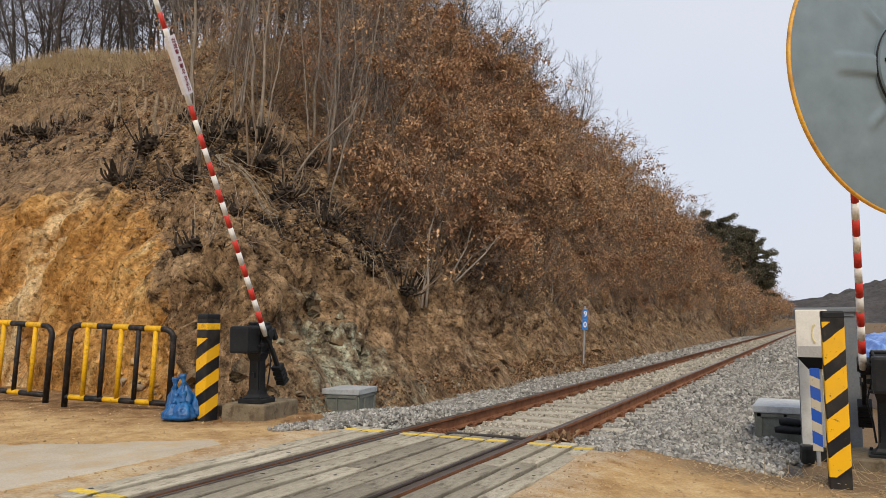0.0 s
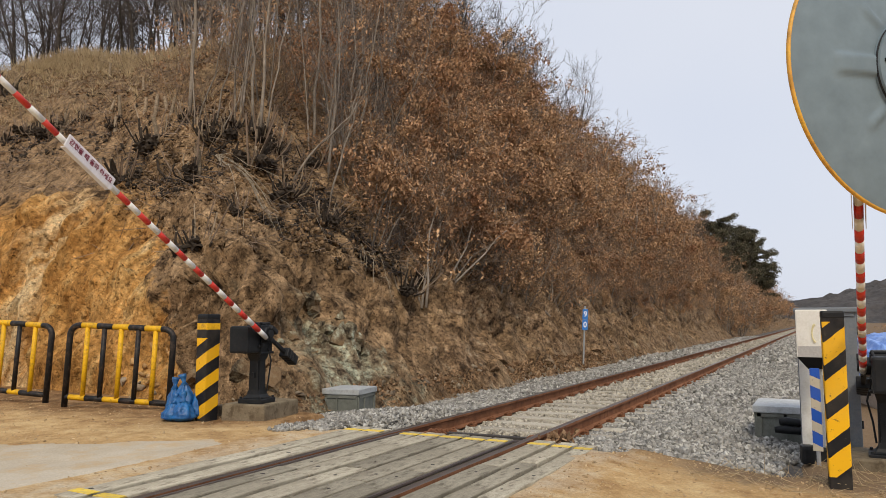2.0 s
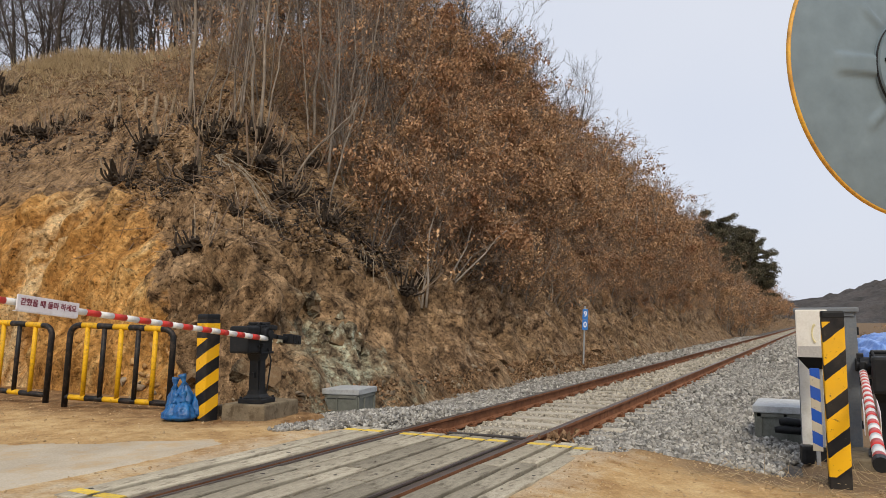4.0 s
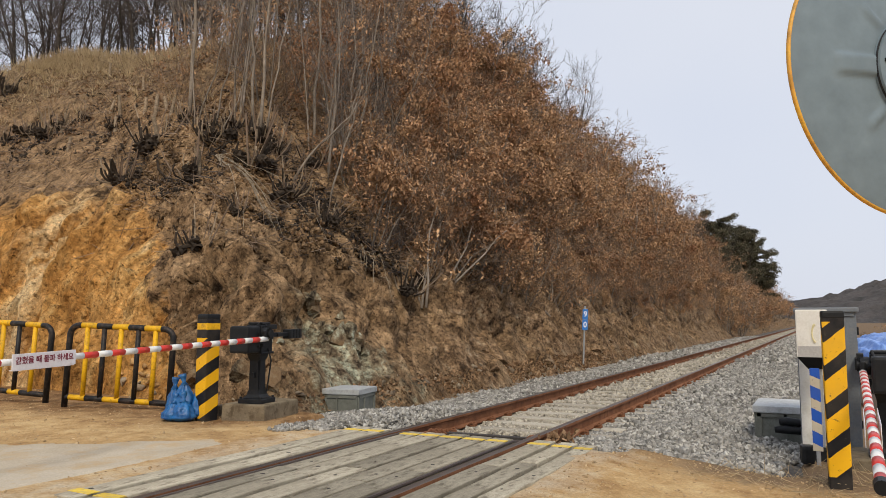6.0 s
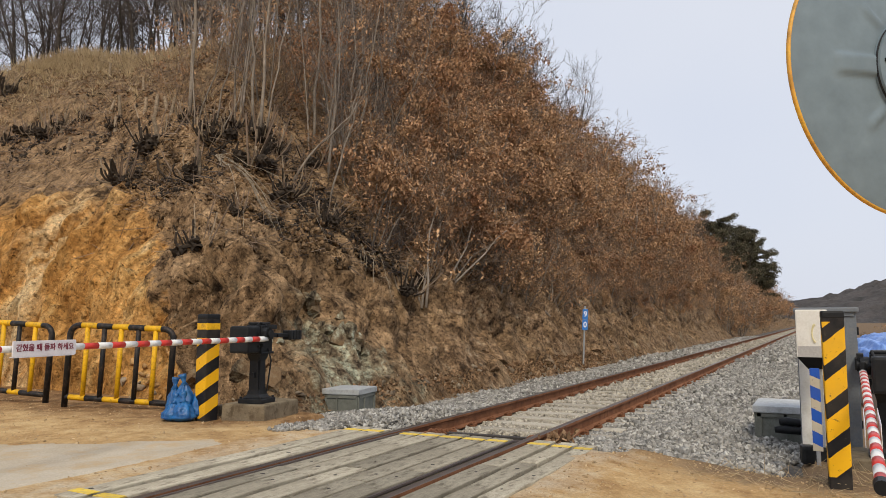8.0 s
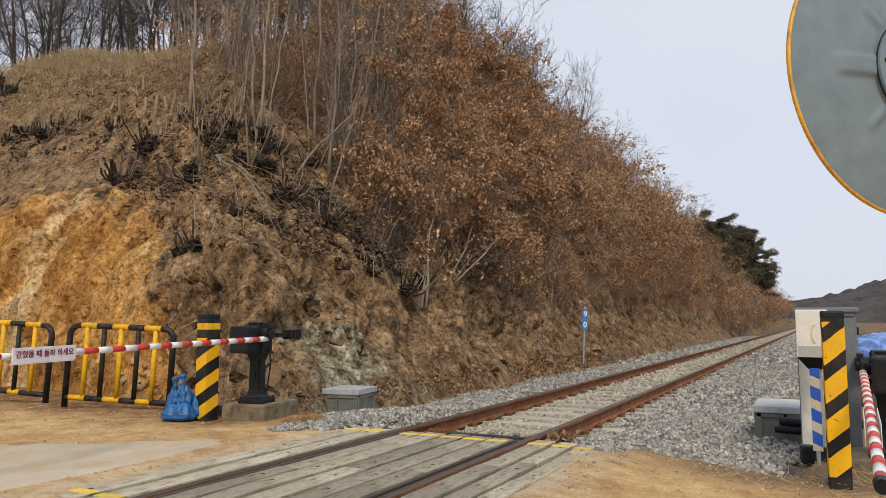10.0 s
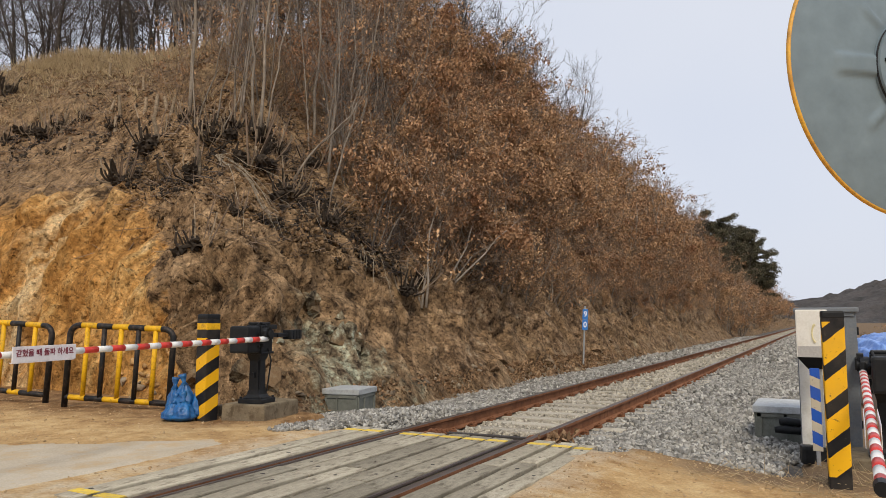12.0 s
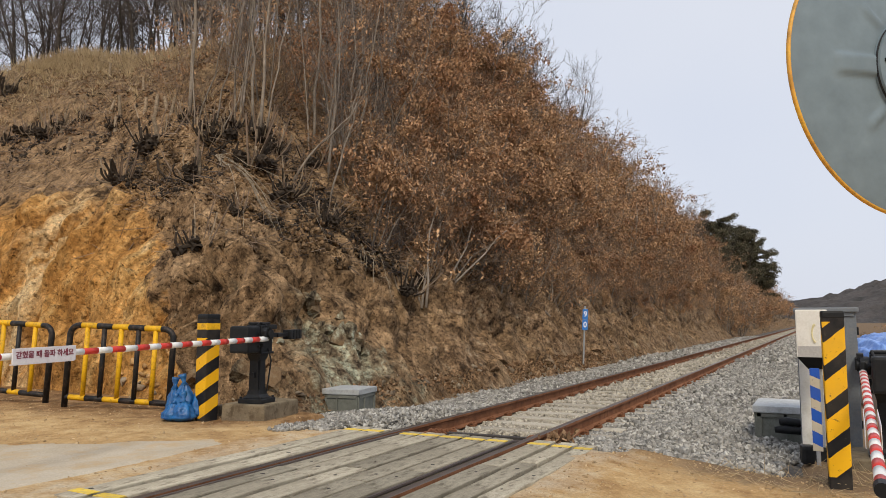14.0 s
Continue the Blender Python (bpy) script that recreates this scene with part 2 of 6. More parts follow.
# ---- land ----
def lattice(ix, iy, seed):
    h = (ix.astype(np.int64) * 374761393 + iy.astype(np.int64) * 668265263 + seed * 1442695041) & 0x7FFFFFFF
    h = ((h ^ (h >> 13)) * 1274126177) & 0x7FFFFFFF
    return ((h ^ (h >> 16)) & 0xFFFF) / 65535.0


def vnoise(x, y, seed=0):
    """Smooth value noise, 0 to 1."""
    ix, iy = np.floor(x), np.floor(y)
    fx, fy = x - ix, y - iy
    fx, fy = fx * fx * (3 - 2 * fx), fy * fy * (3 - 2 * fy)
    a, b = lattice(ix, iy, seed), lattice(ix + 1, iy, seed)
    c, d = lattice(ix, iy + 1, seed), lattice(ix + 1, iy + 1, seed)
    return (a * (1 - fx) + b * fx) * (1 - fy) + (c * (1 - fx) + d * fx) * fy


def fbm(x, y, seed=0, octaves=4):
    t, amp, tot = 0.0, 1.0, 0.0
    for o in range(octaves):
        t = t + amp * vnoise(x * 2 ** o, y * 2 ** o, seed + o)
        tot += amp
        amp *= 0.55
    return t / tot


def hill_height(x, y):
    """The wooded hill beside the track: the lower of the railway cutting and of the bank cut beside the road."""
    x, y = np.asarray(x, dtype=float), np.asarray(y, dtype=float)
    wob = (fbm(x * 0.5, y * 0.5, 3) - 0.5)
    u = -3.3 - x + wob * 1.2 + 0.35 * (fbm(x * 0 + 1.7, y * 0.33, 9) - 0.5)
    v = y - 8.35 + 0.02 * (x + 5) + wob * 1.0
    p1 = np.interp(u, [-2, 0, 0.5, 1.3, 2.2, 5, 10, 16, 25, 60], [-0.6, -0.3, 0.45, 1.7, 2.7, 5.9, 11.3, 17.0, 22, 26])
    p2 = np.interp(v, [-2, 0, 0.25, 0.8, 1.5, 2.3, 6, 9, 12, 20, 30, 60, 160], [-0.6, -0.1, 0.7, 2.2, 3.5, 4.3, 8.2, 10.5, 11.4, 15, 20, 26, 30])
    k = 0.5
    p2 = p2 + 1.1 * np.clip((-x - 17.5) / 5, 0, 1) * np.clip((v - 4) / 4, 0, 1)
    h = np.clip(0.5 + 0.5 * (p2 - p1) / k, 0, 1)
    z = p2 * (1 - h) + p1 * h - k * h * (1 - h)
    z = np.where(z > 1, 1 + (z - 1) * np.interp(y, [70, 120, 190, 260], [1, 0.8, 0.45, 0.2]), z)
    rough = np.clip(z, 0, 1.5) / 1.5
    steep = np.clip(1 - (z - 2.5) / 2.5, 0.25, 1)
    ridge = 1 - np.abs(2 * fbm(x * 0.9, y * 0.9 + z * 0.7, 21) - 1)
    z = z + rough * steep * ((fbm(x * 1.7, y * 1.7, 5) - 0.5) * 0.7 + (ridge - 0.6) * 0.55 + (vnoise(x * 4.3, y * 4.3, 14) - 0.5) * 0.30 + (np.abs(vnoise(x * 2.3 + z, y * 2.3, 17) - 0.5) - 0.25) * 0.7)
    block = vnoise(x * 2.4 + 0.6 * z, y * 2.4 + 0.5 * z, 18) * 4
    frac = block - np.floor(block)
    ledge = (np.floor(block) + np.clip((frac - 0.35) / 0.3, 0, 1)) / 4 - 0.5
    z = z + rough * np.clip(1.25 - z / 4.5, 0, 1) * ledge * 0.75
    z = z + np.clip(z - 1, 0, 1) * ((vnoise(x * 2.1, y * 2.1, 15) - 0.5) * 0.22 + (vnoise(x * 6.1, y * 6.1, 16) - 0.5) * 0.09)
    return z


def axis(*pieces):
    """Grid coordinates: pieces of (from, to, step)."""
    out = []
    for a, b, s in pieces:
        out += list(np.arange(a, b, s))
    return np.array(out + [pieces[-1][1]])


def grid_faces(nx, ny):
    i = np.arange(nx * ny).reshape(ny, nx)
    return np.stack([i[:-1, :-1], i[:-1, 1:], i[1:, 1:], i[1:, :-1]], -1).reshape(-1, 4)


def soil_material():
    m, n, l, b = mat_base("hill_soil")
    geo = n.new("ShaderNodeNewGeometry")
    pos = geo.outputs["Position"]
    sep = n.new("ShaderNodeSeparateXYZ")
    l.new(pos, sep.inputs[0])
    x, y, z = sep.outputs["X"], sep.outputs["Y"], sep.outputs["Z"]
    big, mid, fine = tex_noise(n, l, pos, 0.55, 6), tex_noise(n, l, pos, 2.6, 8, 0.7), tex_noise(n, l, pos, 19, 6, 0.7)
    # brown earth with dark humus patches
    r = ramp(n, [(0.35, (0.058, 0.037, 0.021)), (0.44, (0.175, 0.113, 0.062)), (0.54, (0.285, 0.188, 0.106)), (0.69, (0.42, 0.29, 0.168))])
    l.new(mid.outputs["Fac"], r.inputs["Fac"])
    col = r.outputs["Color"]
    # weathered granite low in the railway cutting, with pale lichen
    rock = ramp(n, [(0.36, (0.035, 0.027, 0.02)), (0.44, (0.16, 0.12, 0.078)), (0.52, (0.28, 0.25, 0.17)), (0.59, (0.42, 0.44, 0.33)), (0.67, (0.22, 0.14, 0.07))])
    rn = tex_noise(n, l, pos, 3.4, 9, 0.72)
    l.new(rn.outputs["Fac"], rock.inputs["Fac"])
    low = math_node(n, l, "MULTIPLY_ADD", z, -0.6, 0.45)
    low = math_node(n, l, "ADD", low, math_node(n, l, "MULTIPLY_ADD", big.outputs["Fac"], 5.0, -3.0))
    # the bare outcrop behind the barrier
    crop = math_node(n, l, "MULTIPLY_ADD", math_node(n, l, "ABSOLUTE", math_node(n, l, "SUBTRACT", y, 10.0)), -0.75, 1.3)
    crop = math_node(n, l, "MULTIPLY", n_clamp(n, l, crop), math_node(n, l, "LESS_THAN", math_node(n, l, "MULTIPLY", x, -1.0), 5.0))
    low = math_node(n, l, "MULTIPLY_ADD", crop, 1.25, low)
    low = n_clamp(n, l, low)
    col = mixc(n, l, low, col, rock.outputs["Color"])
    # darker brown rock tone in patches further along the cutting, past y = 12
    dark_brown = ramp(n, [(0.37, (0.035, 0.023, 0.015)), (0.46, (0.16, 0.101, 0.058)), (0.55, (0.27, 0.182, 0.11)), (0.66, (0.35, 0.285, 0.20))])
    l.new(rn.outputs["Fac"], dark_brown.inputs["Fac"])
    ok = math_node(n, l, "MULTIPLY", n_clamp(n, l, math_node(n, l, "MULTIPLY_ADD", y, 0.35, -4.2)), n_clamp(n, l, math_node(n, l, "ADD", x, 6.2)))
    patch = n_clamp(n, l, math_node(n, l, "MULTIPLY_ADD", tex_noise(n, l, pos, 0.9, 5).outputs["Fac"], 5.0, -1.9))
    col = mixc(n, l, math_node(n, l, "MULTIPLY", ok, patch), col, dark_brown.outputs["Color"])
    # fresh ochre bank beside the road
    och = ramp(n, [(0.33, (0.12, 0.052, 0.015)), (0.42, (0.33, 0.16, 0.045)), (0.51, (0.49, 0.262, 0.084)), (0.60, (0.59, 0.38, 0.155)), (0.70, (0.70, 0.54, 0.32))])
    on = tex_noise(n, l, pos, 1.5, 9, 0.68)
    # rills that run down the bank aslant
    across = math_node(n, l, "MULTIPLY_ADD", z, -0.95, math_node(n, l, "MULTIPLY", x, 2.2))
    along = math_node(n, l, "MULTIPLY_ADD", z, 0.2, math_node(n, l, "MULTIPLY", x, 0.1))
    rv = n.new("ShaderNodeCombineXYZ")
    for k, sock in enumerate((across, along, math_node(n, l, "MULTIPLY", y, 0.6))):
        l.new(sock, rv.inputs[k])
    rill = tex_noise(n, l, rv.outputs[0], 1.6, 8, 0.66)
    l.new(math_node(n, l, "MULTIPLY_ADD", rill.outputs["Fac"], 0.6, math_node(n, l, "MULTIPLY", on.outputs["Fac"], 0.4)), och.inputs["Fac"])
    e = math_node(n, l, "MULTIPLY_ADD", mid.outputs["Fac"], 2.2, -1.1)
    ky = n_clamp(n, l, math_node(n, l, "MULTIPLY", math_node(n, l, "SUBTRACT", math_node(n, l, "ADD", 10.5, e), y), 1.0))
    kx = n_clamp(n, l, math_node(n, l, "MULTIPLY", math_node(n, l, "SUBTRACT", math_node(n, l, "ADD", math_node(n, l, "MULTIPLY_ADD", z, -0.93, -5.0), math_node(n, l, "MULTIPLY", e, 0.8)), x), 3.2))
    bank = math_node(n, l, "MULTIPLY", ky, kx)
    col = mixc(n, l, bank, col, och.outputs["Color"])
    calm = math_node(n, l, "MULTIPLY_ADD", bank, -0.2, 1.0)
    # a pale vein of rotten rock in the bank
    vein = math_node(n, l, "ABSOLUTE", math_node(n, l, "ADD", math_node(n, l, "MULTIPLY_ADD", z, 0.06, math_node(n, l, "ADD", x, 10.3)), math_node(n, l, "MULTIPLY", e, 0.4)))
    vein = n_clamp(n, l, math_node(n, l, "MULTIPLY_ADD", vein, -2.2, 1.25))
    col = mixc(n, l, math_node(n, l, "MULTIPLY", math_node(n, l, "MULTIPLY", math_node(n, l, "MULTIPLY", vein, ky), n_clamp(n, l, math_node(n, l, "MULTIPLY_ADD", rill.outputs["Fac"], 5.0, -2.0))), 0.8), col, (0.72, 0.56, 0.33))
    # bleached turf on the cleared top
    turf = ramp(n, [(0.38, (0.09, 0.058, 0.035)), (0.5, (0.20, 0.14, 0.082)), (0.62, (0.33, 0.24, 0.14))])
    tn = tex_noise(n, l, pos, 5.0, 8, 0.75)
    l.new(tn.outputs["Fac"], turf.inputs["Fac"])
    tz = n_clamp(n, l, math_node(n, l, "ADD", math_node(n, l, "MULTIPLY_ADD", z, 0.5, -3.6), math_node(n, l, "MULTIPLY_ADD", big.outputs["Fac"], 2.0, -0.9)))
    col = mixc(n, l, tz, col, turf.outputs["Color"])
    # chipped facets: cells of two sizes with their own shade and height, dark in the joints
    warp = n.new("ShaderNodeVectorMath")
    warp.operation = "MULTIPLY_ADD"
    wn3 = tex_noise(n, l, pos, 1.3, 4)
    l.new(wn3.outputs["Color"], warp.inputs[0])
    warp.inputs[1].default_value = (0.7, 0.7, 0.7)
    l.new(pos, warp.inputs[2])
    sq = n.new("ShaderNodeVectorMath")
    sq.operation = "MULTIPLY"
    sq.inputs[1].default_value = (1.0, 1.0, 0.62)
    l.new(warp.outputs[0], sq.inputs[0])
    cells = []
    for sc in (3.2, 9.5):
        vo = n.new("ShaderNodeTexVoronoi")
        vo.inputs["Scale"].default_value = sc
        l.new(sq.outputs[0], vo.inputs["Vector"])
        ed = n.new("ShaderNodeTexVoronoi")
        ed.feature = "DISTANCE_TO_EDGE"
        ed.inputs["Scale"].default_value = sc
        l.new(sq.outputs[0], ed.inputs["Vector"])
        sp = n.new("ShaderNodeSeparateColor")
        l.new(vo.outputs["Color"], sp.inputs[0])
        cells.append((sp.outputs[0], n_clamp(n, l, math_node(n, l, "MULTIPLY", ed.outputs["Distance"], 14.0)), vo.outputs["Distance"]))
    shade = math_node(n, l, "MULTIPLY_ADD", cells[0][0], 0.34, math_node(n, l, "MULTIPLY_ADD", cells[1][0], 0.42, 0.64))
    # shade in the joints, put into the colour
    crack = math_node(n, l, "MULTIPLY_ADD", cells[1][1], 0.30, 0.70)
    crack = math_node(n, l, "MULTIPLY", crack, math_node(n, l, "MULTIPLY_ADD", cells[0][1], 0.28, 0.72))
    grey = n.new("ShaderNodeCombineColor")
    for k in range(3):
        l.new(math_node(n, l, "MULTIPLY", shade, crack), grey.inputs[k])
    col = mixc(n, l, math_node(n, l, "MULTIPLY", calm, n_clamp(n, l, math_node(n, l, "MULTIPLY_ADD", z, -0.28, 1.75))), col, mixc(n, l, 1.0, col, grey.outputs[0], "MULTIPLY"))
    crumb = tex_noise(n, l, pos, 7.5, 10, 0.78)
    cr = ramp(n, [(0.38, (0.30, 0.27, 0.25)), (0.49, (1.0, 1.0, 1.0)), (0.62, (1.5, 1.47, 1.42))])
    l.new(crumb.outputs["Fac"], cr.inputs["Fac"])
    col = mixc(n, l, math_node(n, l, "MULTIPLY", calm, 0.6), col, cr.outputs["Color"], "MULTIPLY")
    # small crumbs, and dark hollows whose shade is put into the colour
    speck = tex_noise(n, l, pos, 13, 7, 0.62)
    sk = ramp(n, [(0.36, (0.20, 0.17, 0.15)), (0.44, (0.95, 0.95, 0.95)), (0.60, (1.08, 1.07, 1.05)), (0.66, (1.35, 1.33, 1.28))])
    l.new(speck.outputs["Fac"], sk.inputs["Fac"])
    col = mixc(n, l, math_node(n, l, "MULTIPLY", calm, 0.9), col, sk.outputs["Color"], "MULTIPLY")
    col = mixc(n, l, 0.5, col, fine.outputs["Fac"], "OVERLAY")
    l.new(col, b.inputs["Base Color"])
    b.inputs["Roughness"].default_value, b.inputs["Specular IOR Level"].default_value = 0.95, 0.1
    hgt = math_node(n, l, "MULTIPLY_ADD", fine.outputs["Fac"], 0.4, math_node(n, l, "MULTIPLY_ADD", speck.outputs["Fac"], 0.7, rn.outputs["Fac"]))
    hgt = math_node(n, l, "MULTIPLY_ADD", cells[0][0], 0.8, math_node(n, l, "MULTIPLY_ADD", cells[1][0], 0.35, hgt))
    bump_to(n, l, b, hgt, 1.0, 0.065)
    return m


def n_clamp(n, l, v):
    c = n.new("ShaderNodeClamp")
    l.new(v, c.inputs["Value"])
    return c.outputs[0]


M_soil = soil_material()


def dirt_material():
    m, n, l, b = mat_base("trodden_sandy_dirt")
    geo = n.new("ShaderNodeNewGeometry")
    pos = geo.outputs["Position"]
    big, mid, fine = tex_noise(n, l, pos, 0.9, 6), tex_noise(n, l, pos, 4.0, 9, 0.75), tex_noise(n, l, pos, 38, 8, 0.8)
    r = ramp(n, [(0.36, (0.24, 0.135, 0.06)), (0.48, (0.44, 0.285, 0.13)), (0.58, (0.56, 0.40, 0.205)), (0.68, (0.60, 0.475, 0.29))])
    l.new(math_node(n, l, "MULTIPLY_ADD", mid.outputs["Fac"], 0.5, math_node(n, l, "MULTIPLY", big.outputs["Fac"], 0.5)), r.inputs["Fac"])
    # brown field and scrub land away from the crossing
    sep = n.new("ShaderNodeSeparateXYZ")
    l.new(pos, sep.inputs[0])
    far = n_clamp(n, l, math_node(n, l, "MULTIPLY_ADD", sep.outputs["Y"], 0.25, -2.6))
    damp = math_node(n, l, "ADD", math_node(n, l, "MULTIPLY_ADD", sep.outputs["Y"], 1.3, -7.9), math_node(n, l, "MULTIPLY_ADD", big.outputs["Fac"], 3.0, -1.5))
    damp = n_clamp(n, l, math_node(n, l, "SUBTRACT", damp, n_clamp(n, l, math_node(n, l, "ADD", sep.outputs["X"], 3.2))))
    brown = ramp(n, [(0.36, (0.12, 0.066, 0.03)), (0.5, (0.235, 0.135, 0.062)), (0.64, (0.37, 0.235, 0.118))])
    l.new(mid.outputs["Fac"], brown.inputs["Fac"])
    col = mixc(n, l, damp, r.outputs["Color"], brown.outputs["Color"])
    verge = n_clamp(n, l, math_node(n, l, "ADD", math_node(n, l, "MULTIPLY_ADD", sep.outputs["Y"], 2.0, -12.9), math_node(n, l, "MULTIPLY_ADD", mid.outputs["Fac"], 3.0, -1.5)))
    verge = math_node(n, l, "MULTIPLY", verge, n_clamp(n, l, math_node(n, l, "SUBTRACT", sep.outputs["X"], 1.6)))
    col = mixc(n, l, verge, col, (0.20, 0.135, 0.08))
    dust = math_node(n, l, "MULTIPLY_ADD", math_node(n, l, "ABSOLUTE", math_node(n, l, "SUBTRACT", math_node(n, l, "ABSOLUTE", sep.outputs["X"]), 1.55)), -1.5, 0.55)
    dust = n_clamp(n, l, math_node(n, l, "ADD", dust, math_node(n, l, "MULTIPLY_ADD", mid.outputs["Fac"], 3.0, -1.45)))
    beside = n_clamp(n, l, math_node(n, l, "MULTIPLY_ADD", math_node(n, l, "ABSOLUTE", math_node(n, l, "SUBTRACT", sep.outputs["Y"], 5.4)), -0.8, 3.0))
    dust = math_node(n, l, "MULTIPLY", dust, beside)
    col = mixc(n, l, math_node(n, l, "MULTIPLY", dust, 0.7), col, (0.47, 0.42, 0.34))
    col = mixc(n, l, far, col, (0.17, 0.115, 0.068))
    col = mixc(n, l, 0.8, col, fine.outputs["Fac"], "OVERLAY")
    l.new(col, b.inputs["Base Color"])
    b.inputs["Roughness"].default_value, b.inputs["Specular IOR Level"].default_value = 0.95, 0.12
    bump_to(n, l, b, math_node(n, l, "MULTIPLY_ADD", fine.outputs["Fac"], 0.35, mid.outputs["Fac"]), 0.9, 0.02)
    return m


M_dirt = dirt_material()


def ground_height(x, y):
    z = -0.035 + 0.05 * (fbm(x * 0.9, y * 0.9, 31) - 0.5) + 0.025 * (fbm(x * 4, y * 4, 33) - 0.5)
    z = z - 0.13 * np.clip((x - 1.9) / 1.2, 0, 1)                       # falls away behind the bollard
    z = z + 0.022 * np.clip((2.1 - np.abs(x)) / 0.4, 0, 1)
    corridor = np.clip((y - np.where(x < -2.5, 8.0, np.where(x > 1.7, 7.2, 6.9))) / 0.5, 0, 1) * np.where(x < 0, np.clip((4.9 + x) / 0.5, 0, 1), np.clip((3.4 - x) / 0.7, 0, 1))
    z = z - 0.42 * corridor
    z = z - 0.2 * (np.abs(x) < 1.3) * (y > 3.4) * (y < 7.0)               # under the deck
    z = z - 0.09 * np.clip((1.5 - np.abs(x)) / 0.3, 0, 1) * np.clip((3.3 - y) / 0.3, 0, 1)
    z = z - 0.12 * np.clip((np.hypot(x, y) - 25) / 40, 0, 1)
    return z


def make_ground():
    xs = axis((-900, -100, 80), (-100, -14, 6), (-14, -4.5, 0.25), (-4.5, 5.5, 0.1), (5.5, 14, 0.4), (14, 100, 6), (100, 1700, 100))
    ys = axis((-600, -60, 60), (-60, -4, 4), (-4, 2, 0.3), (2, 9.5, 0.1), (9.5, 30, 0.5), (30, 100, 5), (100, 2500, 100))
    X, Y = np.meshgrid(xs, ys)
    V = np.stack([X, Y, ground_height(X, Y)], -1).reshape(-1, 3)
    tagged(raw("ground", V, grid_faces(len(xs), len(ys)), M_dirt, smooth=True), "sandy ochre dirt ground round the level crossing", "ground", kind="structure")


def make_hill():
    xs = axis((-140, -60, 4), (-60, -26, 1.2), (-26, -12, 0.4), (-12, -6, 0.11), (-6, -2.75, 0.06))
    ys = axis((7.4, 10.5, 0.05), (10.5, 16, 0.07), (16, 28, 0.14), (28, 50, 0.4), (50, 120, 1.5), (120, 330, 6))
    X, Y = np.meshgrid(xs, ys)
    Z = hill_height(X, Y)
    # crags lean a little out of the slope
    jx = (fbm(X * 1.3 + Z, Y * 1.3, 41) - 0.5) * 0.35 * np.clip(Z, 0, 1) * (X < -3.4)
    def blocks(a, b, seed):
        q = vnoise(a, b, seed) * 5 + 1.2 * vnoise(a * 3.1, b * 3.1, seed + 1)
        f = q - np.floor(q)
        return (np.floor(q) + np.clip((f - 0.3) / 0.25, 0, 1)) / 6.2 - 0.5

    foot = np.clip(Z / 0.6, 0, 1)
    bank = foot * np.clip((-X - 4.4) / 0.8, 0, 1) * np.clip((10.4 - Y) / 0.8, 0, 1)
    cutting = foot * np.clip((X + 6.6) / 1.2, 0, 1) * np.clip((4.2 - Z) / 1.5, 0, 1)
    jy = -bank * (0.60 * blocks(X * 1.1 + 0.5 * Z, Z * 1.3 - 0.4 * X, 43) + 0.16 * (vnoise(X * 5, Z * 5, 45) - 0.5))
    ac, al = X * 1.5 - Z * 0.65, (X * 0.42 + Z * 0.9) * 0.35
    jy = jy - bank * (1.1 * np.abs(fbm(ac, al + 7, 55, 3) - 0.5) + 0.32 * (fbm(ac * 2.7, al * 2.2, 57, 3) - 0.5))
    jx = jx + cutting * (0.50 * blocks(Y * 1.2 - 0.5 * Z, Z * 1.4 + 0.3 * Y, 47) + 0.14 * (vnoise(Y * 5, Z * 5, 49) - 0.5))
    cleft = np.clip(0.16 - np.abs(fbm(Y * 1.1 - 0.35 * Z, Z * 0.45, 63, 3) - 0.5), 0, 0.16) / 0.16
    jx = jx - cutting * (0.42 * cleft ** 1.5 + 0.20 * (fbm(Y * 3.5 - Z, Z * 1.6, 65, 3) - 0.5))
    V = np.stack([X + jx, Y + jy, Z], -1).reshape(-1, 3)
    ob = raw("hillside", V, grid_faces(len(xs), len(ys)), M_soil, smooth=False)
    return tagged(ob, "steep brown earth and rock hillside with an ochre cut bank", "hillside", kind="structure")


make_ground()
hill = make_hill()


